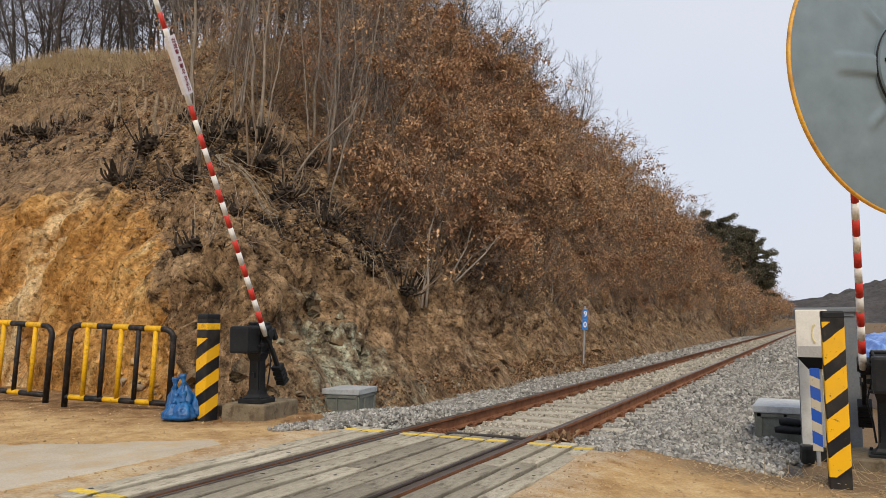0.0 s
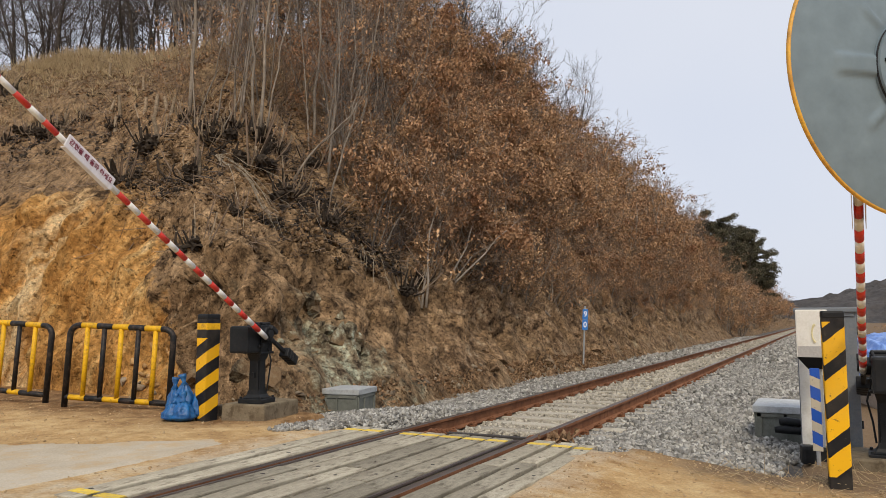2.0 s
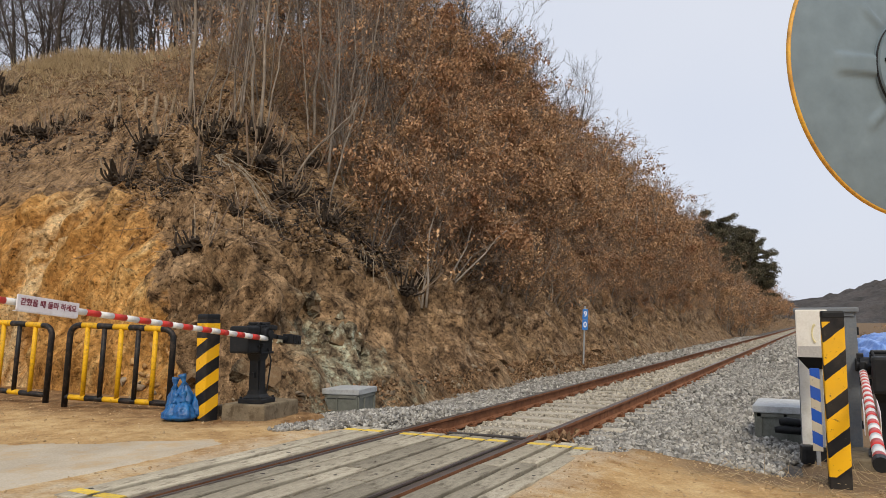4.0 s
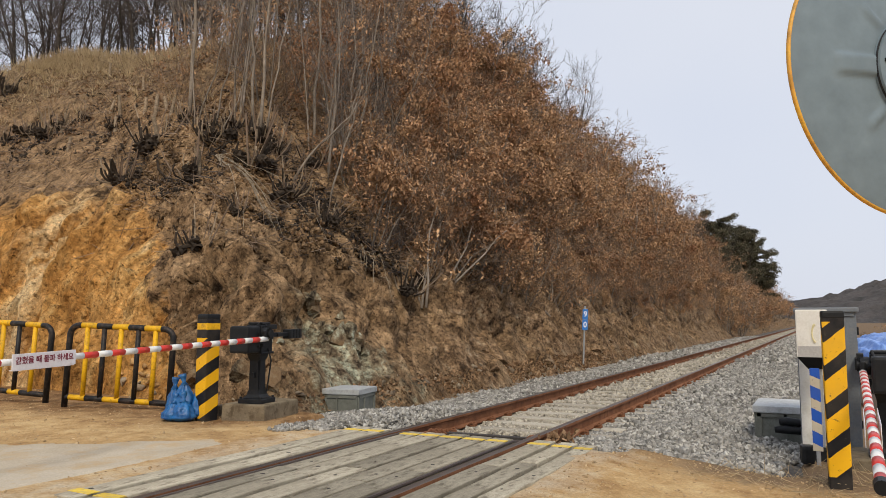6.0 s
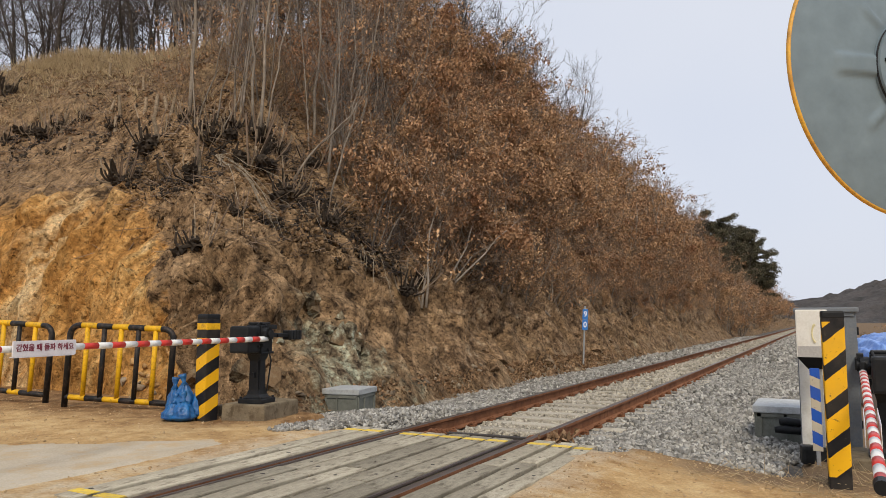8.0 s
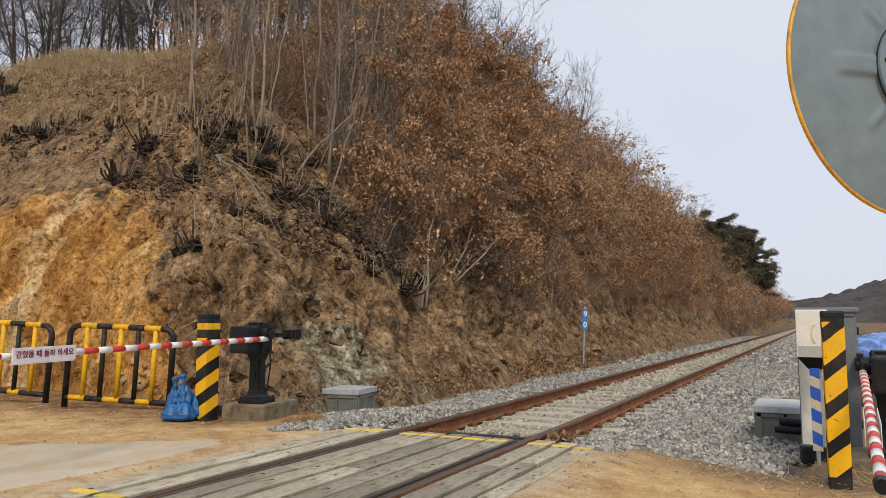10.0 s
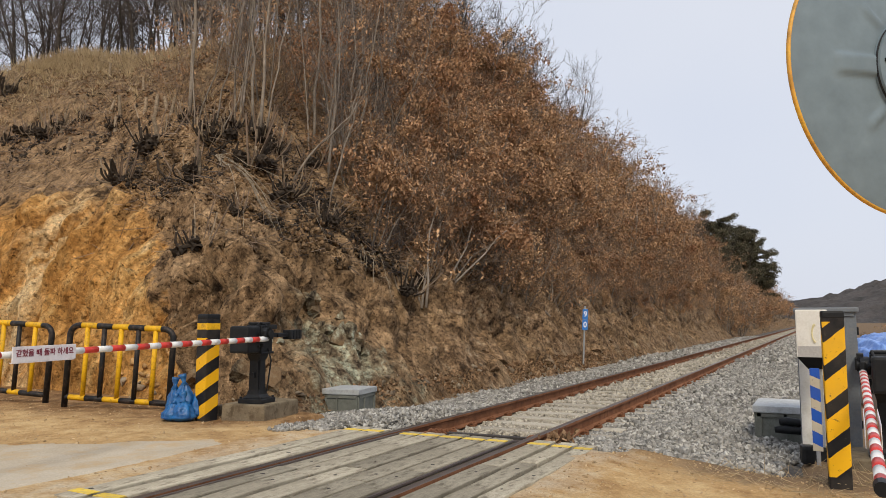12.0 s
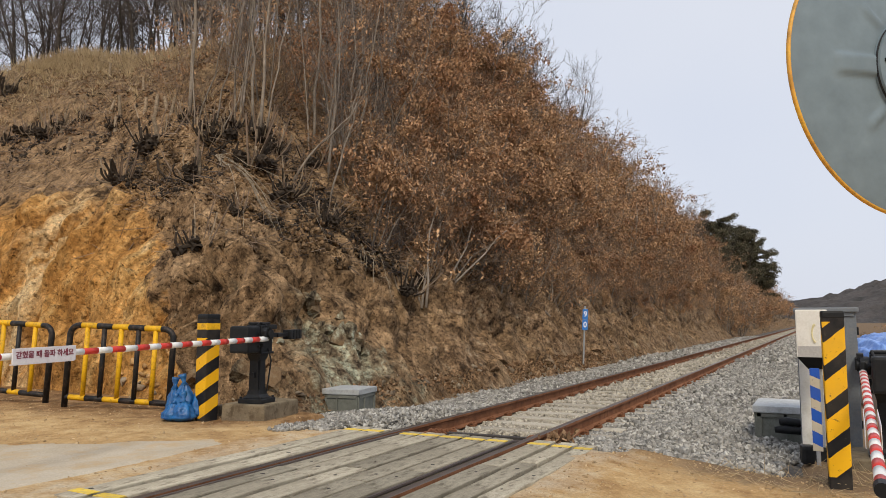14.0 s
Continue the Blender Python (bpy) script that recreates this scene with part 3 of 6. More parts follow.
def make_road():
    """Thin cast concrete strip that leads off across the track, worn into the dirt along its edges."""
    xs = np.concatenate([np.linspace(-30, -6, 60), np.linspace(-5.9, -1.6, 110)])
    ws = np.linspace(0, 1, 60)
    X, W = np.meshgrid(xs, ws)
    hi = np.interp(X, [-30, -8, -4.16, -3.03, -2.65, -2.17, -1.65], [-5, 3.3, 4.69, 5.2, 5.55, 5.85, 5.6]) + 0.16 * (fbm(X * 1.6, W * 0 + 3, 51) - 0.5) + 0.12 * (fbm(X * 7, W * 0 + 3, 53) - 0.5)
    lo = np.interp(X, [-30, -5, -1.65], [-14, -0.5, 1.2]) + 0.4 * (fbm(X * 2.6, W * 0 + 8, 52) - 0.5)
    Y = lo + W * (hi - lo)
    X = X + (0.5 * (fbm(Y * 1.7, Y * 0 + 4, 56) - 0.5) - 0.1) * np.clip((X + 2.6) / 0.9, 0, 1)
    Z = ground_height(X, Y) + 0.014 - 0.05 * np.clip((np.abs(W - 0.5) - 0.46) / 0.04, 0, 1) - 0.05 * np.clip((X + 1.95) / 0.25, 0, 1)
    V = np.stack([X, Y, Z], -1).reshape(-1, 3)
    m = surface("pale_dusty_concrete", (0.37, 0.30, 0.205), (0.52, 0.46, 0.36), 0.9, 0.9, 0.3, 0.006, 60, dirt=(0.45, 0.32, 0.17), dirt_amount=0.85, spread=0, world_space=True)
    tagged(raw("road", V, grid_faces(len(xs), len(ws)), m, smooth=True), "pale dusty concrete lane leading off the crossing", "road", kind="structure")


make_road()


# ---- railway ----
RAIL_X = 0.7525
RAIL_PROFILE = [(-0.036, -0.004), (-0.030, 0.0), (0.030, 0.0), (0.036, -0.004), (0.036, -0.032), (0.010, -0.046), (0.009, -0.135), (0.068, -0.158), (0.068, -0.170), (-0.068, -0.170), (-0.068, -0.158), (-0.009, -0.135), (-0.010, -0.046), (-0.036, -0.032)]


def make_rail(x0):
    ys = list(axis((-25, 60, 3.0), (60, 420, 15)))
    n = len(RAIL_PROFILE)
    verts = [(x0 + p, y, q) for y in ys for p, q in RAIL_PROFILE]
    faces, idx = [], []
    for i in range(len(ys) - 1):
        for k in range(n):
            a, b = i * n + k, i * n + (k + 1) % n
            faces.append((a, a + n, b + n, b))
            idx.append(1 if k in (0, 1, 2) else 0)
    faces.append(tuple(range(n)))
    idx.append(0)
    ob = raw("rail", verts, faces, [M_rust, M_railhead], idx=idx)
    return tagged(ob, "long rusty steel rail with a worn dark head", "rail", "rails of the track")


make_rail(-RAIL_X)
make_rail(RAIL_X)


def make_sleepers():
    th = empty("sleeper", pose(0, 7.55, 0), "dusty concrete sleeper bedded in the ballast", "sleeper", "sleepers of the track")
    bm = B()
    box(bm, (0, 0, -0.245), (2.4, 0.24, 0.15), 0.02)
    part("body", bm, M_sleeper, th)
    for s in (-1, 1):
        for d in (-1, 1):
            bm = B()
            xx = s * RAIL_X + d * 0.105
            tube(bm, [(xx - d * 0.035, -0.05, -0.145), (xx + d * 0.02, -0.055, -0.118), (xx + d * 0.045, -0.02, -0.135), (xx + d * 0.045, 0.03, -0.14), (xx + d * 0.01, 0.055, -0.115), (xx - d * 0.03, 0.05, -0.145)], 0.011, 6)
            box(bm, (xx + d * 0.01, 0, -0.155), (0.09, 0.09, 0.03), 0.006)
            part("rail_clip", bm, M_rust, th, "rusty spring clip")
    plain = None
    for i in range(1, 260):
        y = 7.55 + 0.61 * i
        if i < 45:
            copy_thing(th, pose(0, y, 0))
        else:
            if plain is None:
                bm = B()
                box(bm, (0, 0, -0.245), (2.4, 0.24, 0.15))
                plain = part("sleeper", bm, M_sleeper)
                tagged(plain, "dusty concrete sleeper bedded in the ballast", "sleeper", "sleepers of the track")
                plain.matrix_basis = pose(0, y, 0)
            else:
                copy_thing(plain, pose(0, y, 0))


make_sleepers()


def bed_z(x, y):
    x = np.asarray(x, dtype=float)
    y = np.asarray(y, dtype=float)
    left = np.interp(-x, [0, 1.75, 3.0, 4.2], [-0.205, -0.19, -0.34, -0.42])
    right = np.interp(x, [0, 1.75, 2.6, 3.4, 3.9], [-0.205, -0.19, -0.22, -0.28, -0.5])
    z = np.where(x < 0, left, right)
    z = z + 0.07 * (fbm(x * 1.1, y * 1.1, 61) - 0.5)
    z = z + 0.17 * np.clip((10.6 - y) / 1.6, 0, 1) * np.clip((-x - 1.0) / 0.5, 0, 1) * (x > -3.3)
    return z + 0.08 * np.clip((8.6 - y) / 1.2, 0, 1) * (x > 0.95) * (x < 3.2)


def make_bed():
    xs = axis((-4.2, 3.9, 0.1))
    ys = axis((6.95, 16, 0.12), (16, 50, 0.6), (50, 420, 10))
    X, Y = np.meshgrid(xs, ys)
    Z = bed_z(X, Y) - 0.015
    Z[0, :] -= 0.3
    V = np.stack([X, Y, Z], -1).reshape(-1, 3)
    tagged(raw("ballast_bed", V, grid_faces(len(xs), len(ys)), M_bed, smooth=False), "compacted grey ballast bed under the track", "ballast", kind="structure")


make_bed()
rng = np.random.default_rng(7)


def stone_shapes(subdiv):
    shapes = []
    for k in range(7):
        bm = B()
        bmesh.ops.create_cube(bm, size=2.0)
        r = np.random.default_rng(100 + k)
        if subdiv:
            c = [q for q in bm.verts][int(r.integers(0, 8))]
            bmesh.ops.bevel(bm, geom=[c], offset=r.uniform(0.5, 1.0), segments=1, affect="VERTICES")
        bmesh.ops.triangulate(bm, faces=bm.faces[:])
        bm.verts.ensure_lookup_table()
        bm.verts.index_update()
        v = np.array([p.co[:] for p in bm.verts])
        f = np.array([[q.index for q in p.verts] for p in bm.faces])
        bm.free()
        v = (v + r.uniform(-0.62, 0.62, v.shape)) * np.array([1.12, 0.80, 0.40])
        shapes.append((v, f))
    return shapes


def rotations(r, n, tilt=math.pi):
    q = r.normal(size=(n, 4))
    q /= np.linalg.norm(q, axis=1, keepdims=True)
    w, x, y, z = q.T
    return np.stack([np.stack([1 - 2 * (y * y + z * z), 2 * (x * y - z * w), 2 * (x * z + y * w)], -1),
                     np.stack([2 * (x * y + z * w), 1 - 2 * (x * x + z * z), 2 * (y * z - x * w)], -1),
                     np.stack([2 * (x * z - y * w), 2 * (y * z + x * w), 1 - 2 * (x * x + y * y)], -1)], 1)


def scatter(name, shapes, P, S, material, label, category, parent=None, kind="stuff"):
    """Many small pieces in one mesh: shapes at places P with sizes S, turned at random."""
    R = rotations(rng, len(P))
    V, Fc, off = [], [], 0
    pick = rng.integers(0, len(shapes), len(P))
    for k, (v, f) in enumerate(shapes):
        sel = np.where(pick == k)[0]
        if not len(sel):
            continue
        w = np.einsum("nij,vj->nvi", R[sel], v) * S[sel][:, None, None] + P[sel][:, None, :]
        ff = f[None] + (np.arange(len(sel)) * len(v))[:, None, None] + off
        V.append(w.reshape(-1, 3))
        Fc.append(ff.reshape(-1, f.shape[1]))
        off += len(sel) * len(v)
    ob = raw(name, np.concatenate(V), np.concatenate(Fc), material, parent)
    return tagged(ob, label, category, kind=kind)


def ballast(name, material, zones, label):
    pts = []
    for x0, x1, y0, y1, dens, size, fine_shape in zones:
        n = int((x1 - x0) * (y1 - y0) * dens)
        x, y = rng.uniform(x0, x1, n), rng.uniform(y0, y1, n)
        keep = np.ones(n, bool)
        for s in (-1, 1):
            keep &= np.abs(x - s * RAIL_X) > 0.085
        # ragged toe against the dirt
        toe = 6.95 + 0.5 * (fbm(x * 1.3, x * 0 + 2, 71) - 0.4) + np.interp(x, [1.5, 1.6, 2.3, 3.2], [0.0, -0.12, 0.30, 0.30]) + np.where(x < -1.5, -0.45, 0)
        keep &= ~((y < 7.75) & (x < -2.62)) & ~((y < 7.0) & (x < -2.2)) & ~((x > 3.1) & (y < 8.3))
        keep &= (y > toe) & ~((np.abs(x) < 1.5) & (y < 7.12))
        x, y = x[keep], y[keep]
        z = bed_z(x, np.maximum(y, 7.0)) + rng.uniform(-0.03, 0.025, len(x)) * (size / 0.035)
        z = np.where(y < 7.0, np.maximum(ground_height(x, y) - 0.0, -0.3) + 0.01, z)
        inner = np.abs(x) < 1.2
        z = np.where(inner & (np.abs(((y - 7.55) / 0.61 + 0.5) % 1.0 - 0.5) < 0.2), z - 0.05, z)
        pts.append((np.stack([x, y, z], -1), rng.uniform(0.65, 1.35, len(x)) * size, fine_shape))
    ob = None
    near = [p for p in pts if p[2]]
    far = [p for p in pts if not p[2]]
    scatter(name, stone_shapes(True), np.concatenate([p[0] for p in near]), np.concatenate([p[1] for p in near]), material, label, "ballast")
    if far:
        scatter(name, stone_shapes(False), np.concatenate([p[0] for p in far]), np.concatenate([p[1] for p in far]), material, label, "ballast")


ballast("ballast_stones", M_stone, [(-3.35, -0.84, 6.4, 13, 760, 0.0225, True), (0.84, 3.6, 6.7, 12, 780, 0.0235, True),
                                    (-3.4, -0.84, 13, 26, 270, 0.031, False), (0.84, 3.4, 12, 26, 320, 0.031, False),
                                    (-3.4, -0.84, 26, 70, 45, 0.06, False), (0.84, 3.4, 26, 70, 45, 0.06, False)], "loose angular grey crushed stone ballast")
ballast("dusty_ballast_stones", M_stone_tan, [(-0.66, 0.66, 7.1, 13, 700, 0.021, True), (-0.66, 0.66, 13, 26, 170, 0.037, False), (-0.66, 0.66, 26, 60, 40, 0.055, False)],
        "dusty tan crushed stone between the rails")


def make_deck():
    deck = empty("crossing_deck", pose(0, 0, 0), "weathered grey timber level crossing deck between the rails", "crossing deck", kind="structure")
    r = random.Random(5)
    lanes = [(-1.36, -1.11), (-1.10, -0.84), (-0.625, -0.40), (-0.39, -0.15), (-0.14, 0.12), (0.13, 0.38), (0.39, 0.63), (0.84, 1.08), (1.09, 1.30), (1.31, 1.50)]
    for i, (a, b) in enumerate(lanes):
        cut = [3.35, r.uniform(4.7, 6.0), 7.10 + r.uniform(-0.03, 0.05)]
        for y0, y1 in zip(cut, cut[1:]):
            bm = B()
            box(bm, (0, 0, 0), (b - a - r.uniform(0.024, 0.05), y1 - y0 - 0.012, 0.15), 0.009)
            bmesh.ops.subdivide_edges(bm, edges=[e for e in bm.edges if abs(e.verts[0].co.y - e.verts[1].co.y) > 0.5], cuts=6)
            for v in bm.verts:
                v.co.x += 0.004 * noise.noise(Vector((i * 7.1, v.co.y * 2.1, v.co.x * 3)))
                v.co.z += 0.006 * noise.noise(Vector((i * 3.3 + v.co.x, v.co.y * 1.7, 4)))
            ob = part("plank", bm, M_plank, deck)
            ob.matrix_basis = pose((a + b) / 2, (y0 + y1) / 2, -0.077 + r.uniform(-0.006, 0.006), 0, r.uniform(-0.8, 0.8))
            def top_at(lx, ly):
                return ob.matrix_basis @ Matrix.Translation((lx, ly, 0.075 + 0.006 * noise.noise(Vector((i * 3.3 + lx, ly * 1.7, 4)))))

            half = (y1 - y0) / 2
            for ly in (0.25 - half, half - 0.3):
                bm = B()
                # dark disc on the plank for a recess, shade put into its colour
                rod(bm, (0, 0, -0.012), (0, 0, 0.0022), r.uniform(0.011, 0.02), seg=9)
                h = part("bolt_recess", bm, M_hole, deck)
                h.matrix_basis = top_at(r.uniform(-0.03, 0.03), ly + r.uniform(-0.05, 0.05))
            bm = B()
            box(bm, (0, 0, 0), (b - a - 0.028, 0.095, 0.006))
            line = part("yellow_line", bm, M_yline, deck, "worn painted yellow line")
            line.matrix_basis = top_at(0, (6.89 if y1 > 7 else 3.52) - (y0 + y1) / 2 + r.uniform(-0.005, 0.005)) @ Matrix.Translation((0, 0, 0.001))
    for s in (-1, 1):
        bm = B()
        # dark strip along the gap, shade put into its colour
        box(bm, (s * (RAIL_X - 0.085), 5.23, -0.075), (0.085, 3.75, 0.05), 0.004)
        part("flangeway", bm, M_hole, deck, "dark strip in the flangeway beside the rail, gap shade put into its colour")
        bm = B()
        tube(bm, [(s * (RAIL_X - 0.10), 3.1, -0.04), (s * (RAIL_X - 0.105), 3.4, -0.012), (s * (RAIL_X - 0.105), 7.0, -0.012), (s * (RAIL_X - 0.13), 7.25, -0.05)], 0.014, 6)
        part("guard_rail", bm, M_railhead, deck, "dark worn check rail")
    bm = B()
    box(bm, (0.05, 7.86, -0.125), (1.25, 0.09, 0.03), 0.004, Matrix.Rotation(0.03, 4, "Z"))
    part("tie_bar", bm, M_hole, deck, "dark steel bar across the track")
    for s in (-1, 1):
        for dx in (-0.14, 0.14):
            bm = B()
            for k in range(4):
                tube(bm, [(s * RAIL_X + dx * (0.6 + 0.2 * k), 7.5 + 0.09 * k, -0.12), (s * RAIL_X + dx * (1 + 0.15 * k), 7.56 + 0.09 * k, -0.05 - 0.012 * k), (s * RAIL_X + dx * 1.7, 7.62 + 0.07 * k, -0.13)], 0.02, 6)
            box(bm, (s * RAIL_X + dx * 0.9, 7.62, -0.105), (0.13, 0.3, 0.06), 0.012)
            part("rail_anchor", bm, M_rust, deck, "rusty bolted rail anchor")


make_deck()


# ---- things at the crossing ----
def gz(x, y):
    return float(ground_height(np.array([x]), np.array([y]))[0])


def hz(x, y):
    return float(hill_height(np.array([x]), np.array([y]))[0])


def striped_post(x, y, side, height, turn, material, label, band=False):
    bm = B()
    box(bm, (0, 0, height / 2 - 0.1), (side, side, height + 0.2), side * 0.07)
    bmesh.ops.subdivide_edges(bm, edges=[e for e in bm.edges if abs(e.verts[0].co.z - e.verts[1].co.z) > 0.5], cuts=10)
    for v in bm.verts:
        d = 0.004 * noise.noise(v.co * 9)
        v.co.x, v.co.y = v.co.x * (1 + d * 4), v.co.y * (1 - d * 4)
    th = empty("bollard", pose(x, y, gz(x, y), 0, 0, turn), label, "bollard", "striped posts at the crossing")
    part("shaft", bm, material, th)
    bm = B()
    box(bm, (0, 0, height - 0.028), (side * 1.025, side * 1.025, 0.07), side * 0.1)
    part("cap", bm, M_black, th, "black painted top")
    if band:
        bm = B()
        box(bm, (0, 0, height - 0.15), (side * 1.012, side * 1.012, 0.10), side * 0.07)
        part("band", bm, M_fy, th, "yellow painted band below the top")
    return th


striped_post(-3.50, 6.90, 0.205, 1.335, -8, M_post_l, "yellow and black striped square concrete post beside blue sandbags", True)
striped_post(3.563, 6.965, 0.168, 1.445, 4, M_post_r, "chipped yellow and black striped concrete post on the dirt")


def make_fence(p0, p1, label, tilt=0.0, lift=0.0):
    """A tubular barrier: two bent legs, banded top and bottom rails, five upright bars."""
    p0, p1 = Vector((*p0, 0)), Vector((*p1, 0))
    L = (p1 - p0).length
    turn = math.degrees(math.atan2(p1.y - p0.y, p1.x - p0.x))
    z0 = min(gz(*p0.xy), gz(*p1.xy))
    th = empty("safety_fence", pose(p0.x, p0.y, z0 + lift, 0, tilt, turn), label, "fence", "tubular fences beside the road")
    H, r, lo = 1.17, 0.043, 0.13
    for e, s in ((0.0, 1), (L, -1)):
        bm = B()
        pts = [(e, 0, -0.05), (e, 0, H - 0.17)]
        for k in range(1, 7):
            a = math.pi / 2 * k / 6
            pts.append((e + s * 0.15 * (1 - math.cos(a)), 0, H - 0.15 + 0.15 * math.sin(a) - 0.0))
        pts.append((e + s * 0.19, 0, H))
        tube(bm, pts, r, 12)
        part("leg", bm, M_fb, th, "black painted bent leg", True)
    for zz, a, b, nm in ((H, 0.19, L - 0.19, "top_rail"), (lo, 0.0, L, "bottom_rail")):
        cuts = np.linspace(a, b, 6) if zz == H else np.array([a, a + 0.07, a + 0.33, a + 0.62, a + 0.88, a + 1.14, a + 1.36, b])
        for k in range(len(cuts) - 1):
            bm = B()
            rod(bm, (cuts[k], 0, zz), (cuts[k + 1], 0, zz), r * (1.0 if zz == H else 0.95), seg=12)
            yellow = (k % 2 == 0) if zz == H else (k % 2 == 1)
            part(nm, bm, M_fy if yellow else M_fb, th, "yellow band" if yellow else "black band", True)
    for k in range(5):
        bm = B()
        x = L * (0.17 + 0.165 * k)
        rod(bm, (x, 0, lo), (x, 0, H), 0.035, seg=12)
        part("bar", bm, M_fb if k % 2 else M_fy, th, "black upright bar" if k % 2 else "yellow upright bar", True)
    return th


make_fence((-6.30, 6.91), (-4.73, 7.40), "yellow and black banded tubular steel fence before the ochre bank", 2.4, 0.02)
make_fence((-8.79, 6.70), (-6.98, 7.08), "yellow and black banded tubular steel fence at the roadside", 3.2, 0.10)
make_fence((-10.9, 6.4), (-9.1, 6.68), "yellow and black banded tubular steel fence at the roadside")


def make_bags():
    spots = [(-3.93, 6.82, 0.0, 0.13, 0.43, -14), (-3.81, 6.66, 0.0, 0.135, 0.25, 5), (-3.66, 6.68, 0.0, 0.14, 0.27, 14), (-3.76, 6.78, 0.13, 0.125, 0.36, 4), (-3.60, 6.86, 0.02, 0.10, 0.42, -6)]
    for i, (x, y, z, r, h, lean) in enumerate(spots):
        th = empty("sandbag", pose(x, y, gz(x, y) + z, 0, lean * 0.5, i * 71), "small blue plastic sandbag with a tied neck, heaped against a post", "sandbag", "blue sandbags")
        bm = B()
        bmesh.ops.create_uvsphere(bm, u_segments=36, v_segments=24, radius=1.0)
        for v in bm.verts:
            q = v.co.copy()
            t = (q.z + 1) / 2
            w = (min(1.0, (t / 0.2 + 0.25) ** 0.5) * (1 - t ** 1.7) ** 0.75 * 1.08 + 0.10 * t) / max(0.15, math.hypot(q.x, q.y)) * (1 + 0.16 * noise.noise(q * 2.2 + Vector((i * 9, 0, 0))) + 0.10 * noise.noise(q * 6 + Vector((i * 9, 3, 0))) + 0.13 * math.sin(7 * math.atan2(q.y, q.x) + i) * t)
            v.co = Vector((q.x * r * w, q.y * r * w, t * h * 0.95))
        part("bag", bm, M_bag, th, smooth=True)
        bm = B()
        tube(bm, [(0, 0, h * 0.86), (0.005, 0, h * 0.97), (0.012, 0.005, h + 0.05), (0.02, 0.01, h + 0.085)], [r * 0.42, 0.02, 0.045, 0.055], 10)
        for v in bm.verts:
            v.co += Vector([0.012 * noise.noise(v.co * 60 + Vector((k * 5, i, 0))) for k in range(3)])
        part("neck", bm, M_bag, th, "gathered tied neck", smooth=True)


make_bags()

BAND = 0.165


def hangul_lettering(parent, text, size, m):
    cu = bpy.data.curves.new("lettering", "FONT")
    cu.body, cu.size, cu.align_x, cu.align_y, cu.extrude, cu.offset = text, size, "CENTER", "CENTER", 0.0008, size * 0.022
    tmp = new("lettering_source", cu)
    dg = bpy.context.evaluated_depsgraph_get()
    me = bpy.data.meshes.new_from_object(tmp.evaluated_get(dg))
    bpy.data.objects.remove(tmp)
    me.name = "lettering"
    me.materials.clear()
    me.materials.append(M_letter)
    ob = new("lettering", me)
    ob.parent, ob.matrix_basis = parent, m
    return tagged(ob, "dark red lettering")


M_letter = surface("dark_maroon_ink", (0.16, 0.012, 0.03), (0.20, 0.02, 0.04), 9, 0.6, 0, spread=0)
M_sign = surface("white_sign_film", (0.74, 0.72, 0.74), (0.68, 0.65, 0.68), 5, 0.45, 0.05, 0.002, dirt=(0.45, 0.4, 0.38), dirt_amount=0.3, spread=0)
M_letter_white = surface("white_number_film", (0.8, 0.8, 0.8), (0.74, 0.74, 0.74), 9, 0.5, 0, spread=0)


